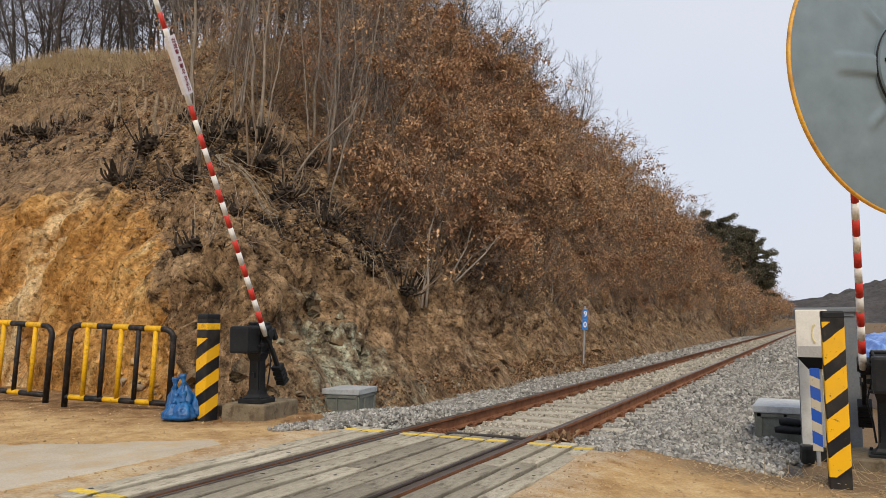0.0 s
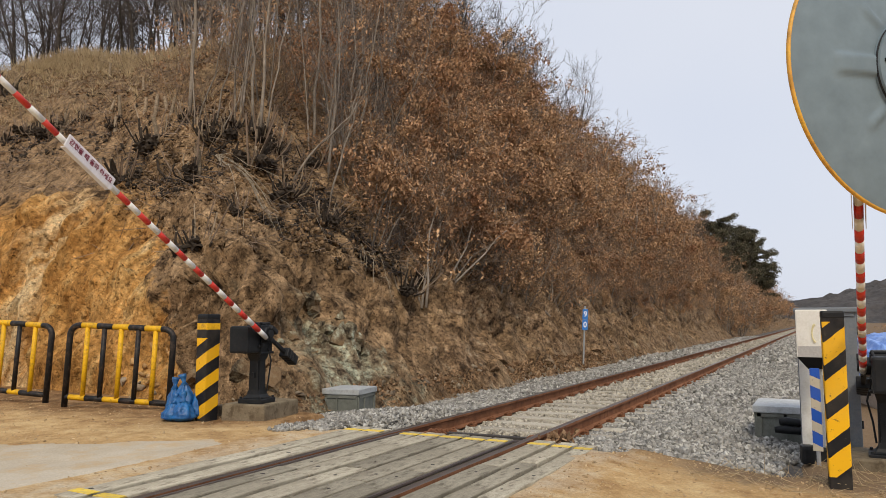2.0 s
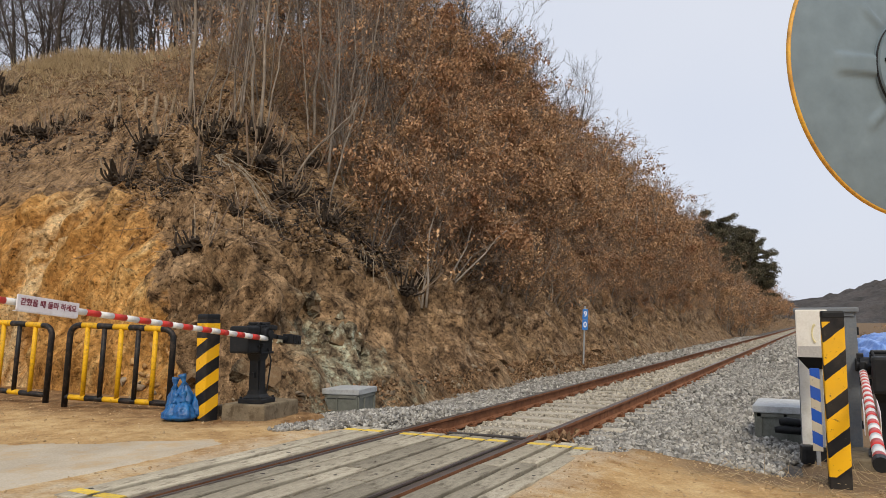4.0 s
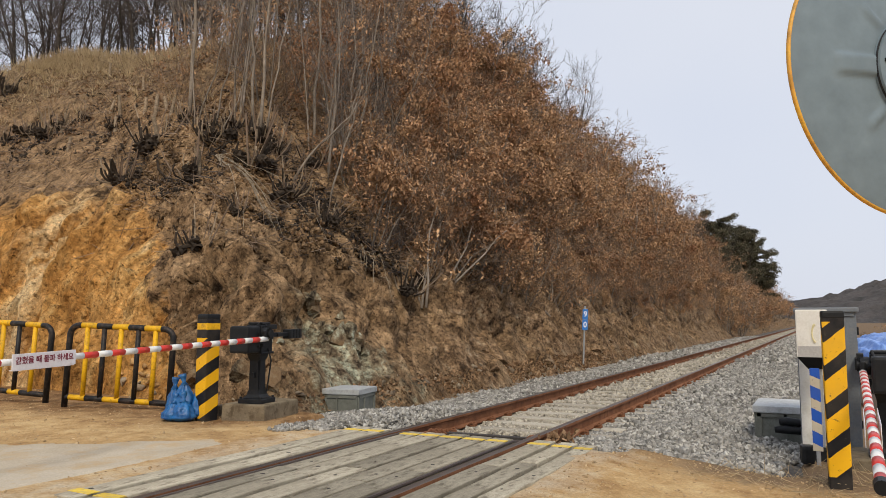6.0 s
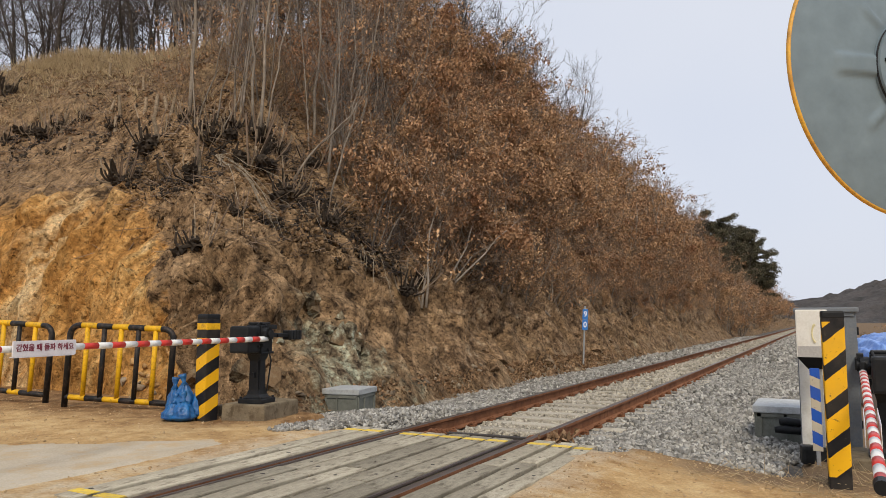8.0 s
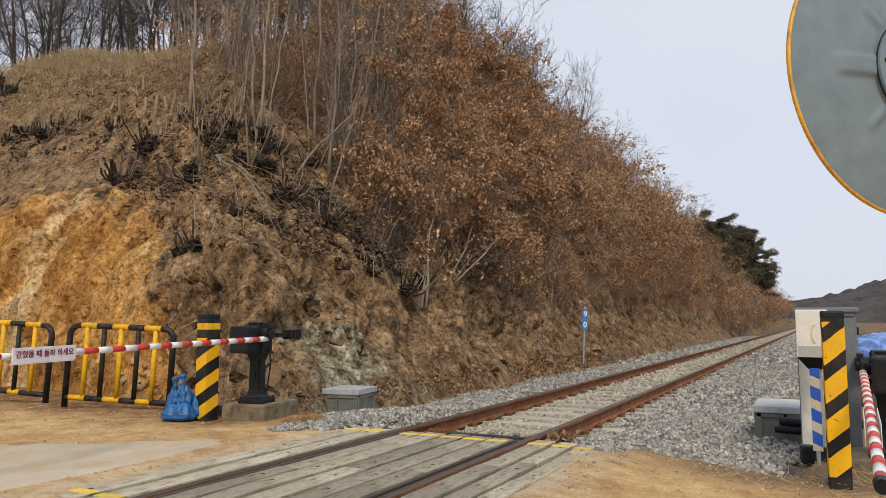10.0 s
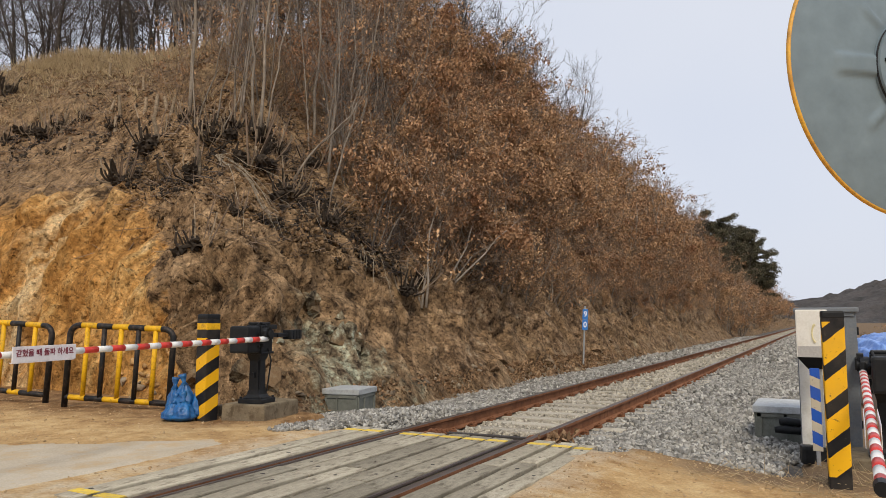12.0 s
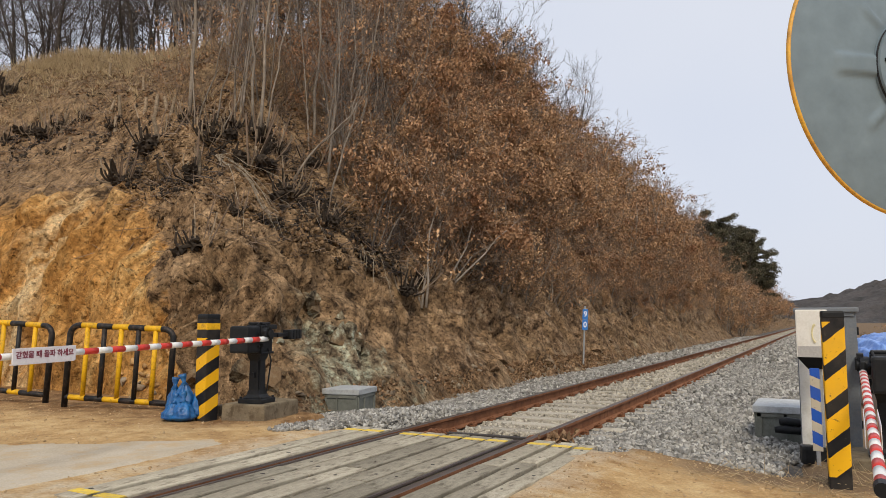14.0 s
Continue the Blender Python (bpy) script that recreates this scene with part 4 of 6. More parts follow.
def make_barrier(x, y, z, turn, side, length, label, banner):
    """Crossing barrier: cast column and gear housing, and an arm with counterweight that turns on the hub. side: +1 where the arm hangs on the +x side."""
    th = empty("crossing_barrier", pose(x, y, z, 0, 0, turn), label, "crossing barrier", "barriers at the crossing")
    bm = B()
    box(bm, (0, 0, -0.005), (0.34, 0.34, 0.06), 0.008)
    for sx in (-1, 1):
        for sy in (-1, 1):
            rod(bm, (sx * 0.145, sy * 0.145, 0.02), (sx * 0.145, sy * 0.145, 0.05), 0.016, seg=6)
    part("base_plate", bm, M_black, th)
    bm = B()
    prof = [(0.135, 0.03), (0.11, 0.045), (0.09, 0.075), (0.083, 0.13), (0.078, 0.50), (0.105, 0.62)]
    rings = []
    for w, h in prof:
        rings.append([bm.verts.new((sx * w, sy * w, h)) for sx, sy in ((-1, -1), (1, -1), (1, 1), (-1, 1))])
    for a, b in zip(rings, rings[1:]):
        for k in range(4):
            bm.faces.new((a[k], a[(k + 1) % 4], b[(k + 1) % 4], b[k]))
    bm.faces.new(rings[-1])
    bmesh.ops.bevel(bm, geom=[e for e in bm.edges if abs(e.verts[0].co.z - e.verts[1].co.z) > 0.3], offset=0.02, segments=2, affect="EDGES")
    box(bm, (0, -0.103, 0.32), (0.05, 0.02, 0.07), 0.008)
    part("column", bm, M_black, th)
    bm = B()
    box(bm, (0, 0.02, 0.78), (0.24, 0.26, 0.36), 0.02)
    box(bm, (0, 0.02, 0.975), (0.20, 0.22, 0.03), 0.012)
    box(bm, (0, 0.02, 0.60), (0.27, 0.29, 0.03), 0.01)
    part("gear_housing", bm, M_black, th)
    bm = B()
    box(bm, (-side * 0.02, -0.27, 0.775), (0.27, 0.29, 0.34), 0.03)
    box(bm, (side * 0.05, -0.115, 0.84), (0.22, 0.05, 0.05), 0.01)
    box(bm, (side * 0.05, -0.115, 0.70), (0.22, 0.05, 0.05), 0.01)
    for zz in (0.69, 0.85):
        rod(bm, (side * 0.10, -0.17, zz), (side * 0.13, -0.17, zz), 0.022, seg=8)
    part("motor_box", bm, M_black, th, "black hinged motor box")
    bm = B()
    tube(bm, [(side * 0.08, -0.2, 0.93), (side * 0.10, -0.12, 0.985), (side * 0.11, -0.02, 0.96)], 0.012, 8)
    tube(bm, [(side * 0.12, 0.04, 0.66), (side * 0.16, 0.06, 0.5), (side * 0.12, 0.08, 0.30), (side * 0.10, 0.07, 0.1)], 0.010, 8)
    part("cable", bm, M_black, th, "black flexible cable")
    bm = B()
    px0 = side * 0.12
    rod(bm, (px0, -0.06, 0.84), (px0 + side * 0.08, -0.06, 0.84), 0.085, seg=20)
    rod(bm, (px0 + side * 0.08, -0.06, 0.84), (px0 + side * 0.11, -0.06, 0.84), 0.055, seg=20)
    for k in range(6):
        a = k * math.pi / 3
        rod(bm, (px0 + side * 0.08, -0.06 + 0.066 * math.cos(a), 0.84 + 0.066 * math.sin(a)), (px0 + side * 0.092, -0.06 + 0.066 * math.cos(a), 0.84 + 0.066 * math.sin(a)), 0.011, seg=6)
    part("hub", bm, M_black, th, "bolted black hub")
    # the turning arm: its origin is the hub, it lies along -y
    bm = B()
    e = -0.06
    n = int(length / BAND)
    rad = lambda s: 0.034 - 0.010 * s / length
    rod(bm, (0, -0.02, e), (0, -length, e), rad(0) - 0.003, rad(length) - 0.003, 14)
    arm = part("arm", bm, M_white, th, "long tapered arm with red and white bands", True)
    for k in range(n):
        bm = B()
        s0, s1 = 0.06 + k * BAND, 0.06 + (k + 1) * BAND
        rod(bm, (0, -s0, e), (0, -s1, e), rad(s0), rad(s1), 14)
        part("red_band" if k % 2 else "white_band", bm, M_red if k % 2 else M_white, arm, "", True)
    bm = B()
    rod(bm, (0, -length, e), (0, -length - 0.07, e), rad(length) + 0.006, rad(length) + 0.004, 14)
    part("end_cap", bm, M_black, arm, "black rubber end cap")
    bm = B()
    box(bm, (side * 0.0, 0.0, -0.01), (0.05, 0.20, 0.12), 0.015)
    box(bm, (side * -0.01, 0.17, -0.015), (0.03, 0.30, 0.055), 0.008)
    box(bm, (side * 0.02, 0.06, 0.09), (0.06, 0.16, 0.06), 0.012)
    part("clamp", bm, M_black, arm, "black cast arm clamp")
    bm = B()
    for k in range(4):
        box(bm, (0, 0.50 + k * 0.075, -0.02), (0.13, 0.06, 0.125), 0.01)
    box(bm, (0, 0.50, -0.02), (0.045, 0.58, 0.05), 0.008)
    part("counterweight", bm, M_black, arm, "black slotted counterweight")
    if banner and side < 0:
        for sx in (-0.036, 0.036):
            bm = B()
            box(bm, (0, 0, 0), (0.004, 0.625, 0.125), 0.0015)
            part("banner", bm, M_sign, arm, "white plate").matrix_basis = pose(sx, -3.465, e - 0.01)
    elif banner:
        bm = B()
        box(bm, (0, 0, 0), (0.012, 0.625, 0.125), 0.003)
        box(bm, (-0.02, 0, -0.066), (0.05, 0.60, 0.008), 0.002)
        pl = part("banner", bm, M_sign, arm, "white plate with a printed instruction")
        pl.matrix_basis = pose(side * 0.042, -3.465, e, 0, 0, 0)
        hangul_lettering(arm, "갇혔을 때 돌파 하세요", 0.063, Matrix.Translation((side * 0.042 + 0.0075, -3.465, e + 0.005)) @ Matrix(((0, 0, 1, 0), (1, 0, 0, 0), (0, 1, 0, 0), (0, 0, 0, 1))))
    return arm, Vector((px0 + side * 0.06, -0.06, 0.84))


arm_far, hub_far = make_barrier(-2.995, 7.265, 0.20, 9.35, 1, 5.4, "black cast iron crossing barrier with a red and white arm", True)
arm_near, hub_near = make_barrier(4.0, 8.16, -0.063, -1.93, -1, 4.95, "black crossing barrier beside the cabinet, red and white arm", True)


def make_pad(x, y, sx, sy, top, turn, label):
    bm = B()
    box(bm, (0, 0, -0.2), (sx, sy, 0.4), 0.02)
    bmesh.ops.subdivide_edges(bm, edges=bm.edges[:], cuts=3, use_grid_fill=True)
    for v in bm.verts:
        v.co += Vector([0.012 * noise.noise(v.co * 6 + Vector((k * 7, 0, 0))) for k in range(3)]) * (v.co.z < -0.02)
    ob = part("concrete_footing", bm, M_conc)
    ob.matrix_basis = pose(x, y, top, 0, 0, turn)
    tagged(ob, label, "footing", "barrier footings")


make_pad(-3.06, 7.42, 0.62, 0.84, 0.165, 9.35, "stained concrete footing under the barrier column")
make_pad(-3.52, 7.52, 0.42, 0.5, 0.10, 9.35, "low stained concrete footing beside the barrier column")
make_pad(4.22, 8.25, 1.1, 0.75, -0.066, 0, "stained concrete footing under the barrier column")


def make_pit(x, y, sx, sy, z0, z1, turn, label):
    th = empty("cable_pit", pose(x, y, 0, 0, 0, turn), label, "cable pit", "precast cable pits")
    bm = B()
    box(bm, (0, 0, (z0 + z1 - 0.07) / 2), (sx, sy, z1 - 0.07 - z0), 0.008)
    part("wall", bm, M_pit, th)
    for s in (-1, 1):
        for ax in (0, 1):
            bm = B()
            w = sx if ax == 0 else sy
            # raised frame ribs on each face
            zc, hh = (z0 + z1 - 0.07) / 2, z1 - 0.07 - z0
            for off, ww, zz, h in ((-w * 0.46, w * 0.07, zc, hh), (w * 0.46, w * 0.07, zc, hh), (-w * 0.12, w * 0.05, zc, hh), (0, w, z1 - 0.10, 0.05)):
                c, dims = ((off, s * (sy / 2 + 0.008), zz), (ww, 0.024, h)) if ax == 0 else ((s * (sx / 2 + 0.008), off, zz), (0.024, ww, h))
                box(bm, c, dims, 0.004)
            part("rib_frame", bm, M_pit, th)
    bm = B()
    box(bm, (0, 0, z1 - 0.03), (sx + 0.07, sy + 0.07, 0.085), 0.012)
    part("lid", bm, M_lid, th, "pale grey lid slab")
    return th


make_pit(-3.14, 9.56, 0.56, 0.62, -0.4, 0.155, 9, "low grey precast concrete cable pit with a slab lid")
make_pit(3.15, 10.25, 0.86, 0.9, -0.55, 0.165, 0, "dusty grey precast concrete cable pit beside the cabinet")


def make_cabinets():
    th = empty("equipment_cabinet", pose(3.525, 8.95, gz(3.55, 8.95), 0, 0, 0), "tall blue-grey steel equipment cabinet with a pale front", "cabinet")
    z0 = gz(3.55, 8.95)
    H = 1.325 - z0
    bm = B()
    box(bm, (0, 0, H / 2 + 0.03), (0.57, 0.42, H - 0.06), 0.01)
    part("body", bm, M_cab_grey, th)
    bm = B()
    box(bm, (0, 0, H), (0.62, 0.50, 0.05), 0.012)
    box(bm, (0, 0, H - 0.045), (0.53, 0.45, 0.05), 0.006)
    part("roof", bm, M_cab_grey, th, "overhanging dark grey roof")
    bm = B()
    box(bm, (-0.125, -0.222, H * 0.46), (0.30, 0.022, H * 0.86), 0.008)
    door = part("door", bm, M_cab_white, th, "pale cream door")
    bm = B()
    box(bm, (-0.03, -0.245, H * 0.5), (0.03, 0.03, 0.14), 0.008)
    part("handle", bm, M_pole, door)
    for zz in (0.2, 0.5, 0.85):
        bm = B()
        rod(bm, (0.288, -0.19, zz * H - 0.04), (0.288, -0.19, zz * H + 0.04), 0.015, seg=8)
        part("hinge", bm, M_black, th)
    bm = B()
    box(bm, (0, 0, 0.015), (0.56, 0.5, 0.10), 0.01)
    part("plinth", bm, M_conc, th, "concrete plinth")

    ph = empty("telephone_box", pose(3.395, 8.15, 0, 0, 0, 0), "cream white emergency telephone box on a post", "telephone box")
    bm = B()
    box(bm, (0, 0.08, 1.085), (0.285, 0.28, 0.47), 0.014)
    part("housing", bm, M_cab_white, ph)
    bm = B()
    v = [bm.verts.new(p) for p in ((-0.14, -0.06, 0.848), (0.14, -0.06, 0.848), (0.14, 0.22, 0.848), (-0.14, 0.22, 0.848), (-0.05, 0.04, 0.73), (0.10, 0.04, 0.73), (0.10, 0.2, 0.73), (-0.05, 0.2, 0.73))]
    for f in ((0, 1, 2, 3), (4, 7, 6, 5), (0, 4, 5, 1), (1, 5, 6, 2), (2, 6, 7, 3), (3, 7, 4, 0)):
        bm.faces.new([v[k] for k in f])
    part("hood", bm, M_black, ph, "black tapered underside")
    bm = B()
    tube(bm, [(0.05 + 0.05 * math.cos(a), -0.064, 1.085 + 0.10 * math.sin(a)) for a in np.linspace(math.radians(115), math.radians(245), 9)], [0.012, 0.012, 0.009, 0.008, 0.008, 0.008, 0.009, 0.012, 0.012], 6)
    part("handset_mark", bm, surface("pale_yellow_mark", (0.66, 0.58, 0.32), (0.60, 0.53, 0.30), 9, 0.6, 0, spread=0), ph, "faded yellow handset mark")
    bm = B()
    box(bm, (0.0, -0.062, 0.905), (0.26, 0.006, 0.11), 0.002)
    part("lower_panel", bm, surface("dull_grey_film", (0.42, 0.40, 0.37), (0.36, 0.35, 0.33), 5, 0.6, 0, spread=0), ph, "greyed lower panel")
    bm = B()
    box(bm, (0.03, 0.10, 0.20), (0.09, 0.09, 1.15), 0.01)
    part("post", bm, M_pole, ph)
    z1 = gz(3.38, 8.0)
    pl = empty("striped_marker", pose(3.402, 7.98, z1, 0, 0, -3), "blue and white striped marker plate on a short stake", "marker post")
    bm = B()
    box(bm, (0, 0, 0.545), (0.088, 0.012, 0.79), 0.004)
    part("plate", bm, M_bw, pl)
    bm = B()
    rod(bm, (0, 0.02, -0.1), (0, 0.02, 0.9), 0.02, seg=10)
    part("stake", bm, M_pole, pl)
    bb = empty("rubber_block", pose(3.36, 8.25, gz(3.36, 8.25), 0, 0, 12), "black rubber wheel block on the dirt by the marker", "block")
    bm = B()
    box(bm, (0, 0, 0.07), (0.24, 0.16, 0.18), 0.03)
    part("block", bm, M_black, bb)
    rt = empty("black_cable_fitting", pose(3.14, 9.55, -0.17), "black rubber cable fittings lying by the pit", "cable fitting")
    for k, (zz, ww, yy) in enumerate(((0.19, 0.30, 0.0), (0.10, 0.40, -0.03))):
        bm = B()
        tube(bm, [(-ww / 2, yy, zz), (-ww / 4, yy, zz + 0.012), (ww / 3, yy, zz), (ww / 2 + 0.2, yy + 0.05, zz - 0.05), (ww / 2 + 0.3, yy + 0.06, -0.12)], [0.035, 0.05, 0.042, 0.016, 0.014], 10)
        part("connector", bm, M_black, rt, "", True)
    bm = B()
    box(bm, (0.25, 0.0, -0.04), (0.34, 0.2, 0.16), 0.03)
    part("block", bm, M_black, rt)


make_cabinets()


def make_traffic_mirror():
    """Seen from behind: a domed grey shell with an orange rim, on a bracket and pole."""
    C = Vector((3.726, 2.376, 1.904))
    yaw = -0.787
    n = Vector((math.sin(yaw), math.cos(yaw), 0.0))       # the way the mirror faces
    m = Matrix.Translation(C) @ n.to_track_quat("Z", "Y").to_matrix().to_4x4()
    th = empty("traffic_mirror", m, "round convex traffic mirror seen from its grey back, orange rim", "traffic mirror")
    R = 0.408

    def disc(prof, seg=96, ribs=False):
        bm = B()
        rings = []
        for r, z in prof:
            ring = []
            for k in range(seg):
                a = 2 * math.pi * k / seg
                zz = z
                if ribs:
                    d = ((a / (math.pi / 4) + 0.5) % 1.0 - 0.5) * math.pi / 4 * r
                    diag = int(a / (math.pi / 4) + 0.5) % 2
                    half, r1, r0, lift = (0.018, 0.25, 0.16, 0.006) if diag else (0.034, 0.28, 0.10, 0.010)
                    w = max(0.0, min(1.0, (half - abs(d)) / 0.012)) * max(0.0, min(1.0, (r1 - r) / 0.02)) * max(0.0, min(1.0, (r - r0) / 0.02))
                    zz -= lift * w
                ring.append(bm.verts.new((r * math.cos(a), r * math.sin(a), zz)))
            rings.append(ring)
        for q, w in zip(rings, rings[1:]):
            for k in range(seg):
                bm.faces.new((q[k], q[(k + 1) % seg], w[(k + 1) % seg], w[k]))
        return bm, rings

    prof = [(R * (1 - t), -0.034 * math.sin(math.pi / 2 * min(1, t * 1.0)) ** 0.8) for t in np.linspace(0, 0.97, 34)]
    bm, rings = disc(prof, 180, True)
    bm.faces.new(rings[-1][::-1])
    part("shell", bm, M_mirror_back, th, "embossed grey moulded back", True)
    rim = [(R - 0.001, -0.003), (R + 0.003, -0.003), (R + 0.005, 0.0), (R + 0.005, 0.007), (R - 0.004, 0.010), (R - 0.012, 0.010)]
    bm, rings = disc(rim)
    part("rim", bm, M_mirror_rim, th, "faded orange rim", True)
    bm, rings = disc([(R - 0.01, 0.02), (R * 0.7, 0.045), (R * 0.35, 0.06), (0.01, 0.065)])
    bm.faces.new(rings[-1])
    mm, nn, ll, bb = mat_base("mirror_glass")
    bb.inputs["Metallic"].default_value, bb.inputs["Roughness"].default_value = 1.0, 0.03
    bb.inputs["Base Color"].default_value = (0.85, 0.87, 0.88, 1)
    part("mirror", bm, mm, th, "convex mirror face", True)
    bm = B()
    rod(bm, (0, 0, -0.03), (0, 0, -0.047), 0.152, 0.147, 48)
    hub = part("hub_plate", bm, M_mirror_back, th, "round fixing plate")
    bm, _ = disc([(0.1515, -0.036), (0.1527, -0.039), (0.1505, -0.042)], 72)
    part("gasket", bm, M_black, hub, "thin black ring round the plate")
    for k in range(4):
        bm = B()
        a = math.pi / 2 * k + 0.12
        rod(bm, (0.125 * math.cos(a), 0.125 * math.sin(a), -0.045), (0.125 * math.cos(a), 0.125 * math.sin(a), -0.055), 0.0075, seg=6)
        part("bolt", bm, M_black, hub)
    inv = m.inverted()
    top = inv @ (C + Vector((0.30, -0.06, 0.35)))
    foot = inv @ Vector((C.x + 0.30, C.y - 0.06, gz(C.x + 0.3, C.y) - 0.1))
    bm = B()
    rod(bm, foot, top, 0.038, seg=16)
    part("pole", bm, M_pole, th, "galvanised pole", True)
    bm = B()
    rod(bm, (0.02, 0, -0.10), inv @ (C + Vector((0.30, -0.06, 0.0))), 0.02, seg=10)
    part("bracket", bm, M_pole, th)


make_traffic_mirror()


def make_speed_sign():
    x, y = -3.42, 23.1
    th = empty("number_sign", pose(x, y, -0.36, 0, 3, 42), "two blue number plates on a thin pole beside the track", "sign")
    bm = B()
    rod(bm, (0, 0, 0), (0, 0, 2.05), 0.03, seg=10)
    part("pole", bm, M_pole, th)
    for k, ch in enumerate("09"):
        bm = B()
        box(bm, (0, -0.04, 1.44 + 0.34 * k), (0.19, 0.015, 0.335), 0.006)
        pl = part("plate", bm, M_blue, th)
        hg = hangul_lettering(pl, ch, 0.25, Matrix.Translation((0, -0.05, 1.44 + 0.34 * k)) @ Matrix.Rotation(math.pi / 2, 4, "X"))
        hg.data.materials.clear()
        hg.data.materials.append(M_letter_white)
        tagged(hg, "white digit")


make_speed_sign()


def make_tarp():
    th = empty("covered_goods_heap", pose(5.3, 14.3, -0.3, 0, 0, 12), "heap of sacks under a crumpled blue tarpaulin", "tarpaulin")
    xs, ys = np.linspace(-1.5, 1.5, 110), np.linspace(-1.1, 1.1, 70)
    X, Y = np.meshgrid(xs, ys)
    r = np.clip(1 - (np.abs(X) / 1.5) ** 4, 0, 1) * np.clip(1 - (np.abs(Y) / 1.1) ** 4, 0, 1)
    fold = fbm(X * 1.5, Y * 1.5, 82)
    Z = 0.72 + 0.62 * r ** 0.5 + 0.12 * (fbm(X * 2 + 5, Y * 2, 81) - 0.5) + 0.05 * np.sin(X * 30 + 14 * fold) * (1.15 - r) + 0.05 * (vnoise(X * 12, Y * 3, 83) - 0.5)
    V = np.stack([X, Y, Z], -1).reshape(-1, 3)
    raw("tarpaulin", V, grid_faces(110, 70), M_tarp, th, "crumpled blue tarpaulin")
    m = surface("dusty_sack", (0.30, 0.24, 0.19), (0.42, 0.35, 0.28), 4, 0.9, 0.5, 0.02, 30)
    for k in range(4):
        for lv in range(2):
            bm = B()
            box(bm, (-0.98 + 0.65 * k, 0, 0.2 + 0.4 * lv), (0.62, 1.8, 0.39), 0.12)
            part("sack", bm, m, th, "pale dusty sack", True)


make_tarp()


def make_mountain():
    xs = axis((-260, 500, 4), (500, 1400, 20))
    ys = axis((520, 780, 5), (780, 1000, 20))
    X, Y = np.meshgrid(xs, ys)
    ridge = np.interp(X, [-260, -60, 20, 90, 160, 300, 600, 1400], [7, 17, 28, 50, 76, 105, 125, 100]) * np.clip(1 - np.abs((Y - 760) / 240), 0, 1) ** 0.8
    Z = ridge * (0.85 + 0.3 * fbm(X * 0.02, Y * 0.02, 91)) + (4.0 * (fbm(X * 0.08, Y * 0.08, 92) - 0.5) + 5.0 * (vnoise(X * 0.23, Y * 0.23, 93) - 0.5)) * (ridge > 2) - 3
    V = np.stack([X, Y, Z], -1).reshape(-1, 3)
    m = surface("far_winter_forest", (0.045, 0.041, 0.04), (0.095, 0.082, 0.075), 0.03, 0.95, 1.0, 3.0, 0.35, dirt=(0.026, 0.025, 0.024), dirt_amount=0.75, world_space=True, spread=0)
    tagged(raw("backdrop_mountain", V, grid_faces(len(xs), len(ys)), m, smooth=False), "distant grey-brown forested mountain", "mountain", kind="structure")


make_mountain()


# ---- trees and undergrowth ----
def prisms(P0, P1, R0, R1, sides):
    """Many tapered bars at once."""
    d = P1 - P0
    d = d / np.maximum(np.linalg.norm(d, axis=1, keepdims=True), 1e-6)
    ref = np.where(np.abs(d[:, 2:3]) > 0.9, np.array([[1.0, 0, 0]]), np.array([[0, 0, 1.0]]))
    a = np.cross(d, ref)
    a /= np.linalg.norm(a, axis=1, keepdims=True)
    b = np.cross(d, a)
    V = []
    for P, R in ((P0, R0), (P1, R1)):
        for k in range(sides):
            t = 2 * math.pi * k / sides
            V.append(P + (a * math.cos(t) + b * math.sin(t)) * R[:, None])
    V = np.stack(V, 1)
    n = len(P0)
    base = (np.arange(n) * 2 * sides)[:, None]
    F = [np.concatenate([base + k, base + (k + 1) % sides, base + sides + (k + 1) % sides, base + sides + k], 1) for k in range(sides)]
    return V.reshape(-1, 3), np.stack(F, 1).reshape(-1, 4)


def leaf_quads(r, P, size, droop=0.0):
    """Small pointed leaves at P, each a bent diamond turned at random."""
    n = len(P)
    R = rotations(r, n)
    s = size * r.uniform(0.6, 1.3, n)[:, None]
    a, b = R[:, :, 0] * s, R[:, :, 1] * s * 0.55
    a[:, 2] -= droop * s[:, 0]
    V = np.stack([P, P + a * 0.5 + b * 0.5, P + a, P + a * 0.5 - b * 0.5], 1)
    F = np.arange(n * 4).reshape(n, 4)
    return V.reshape(-1, 3), F


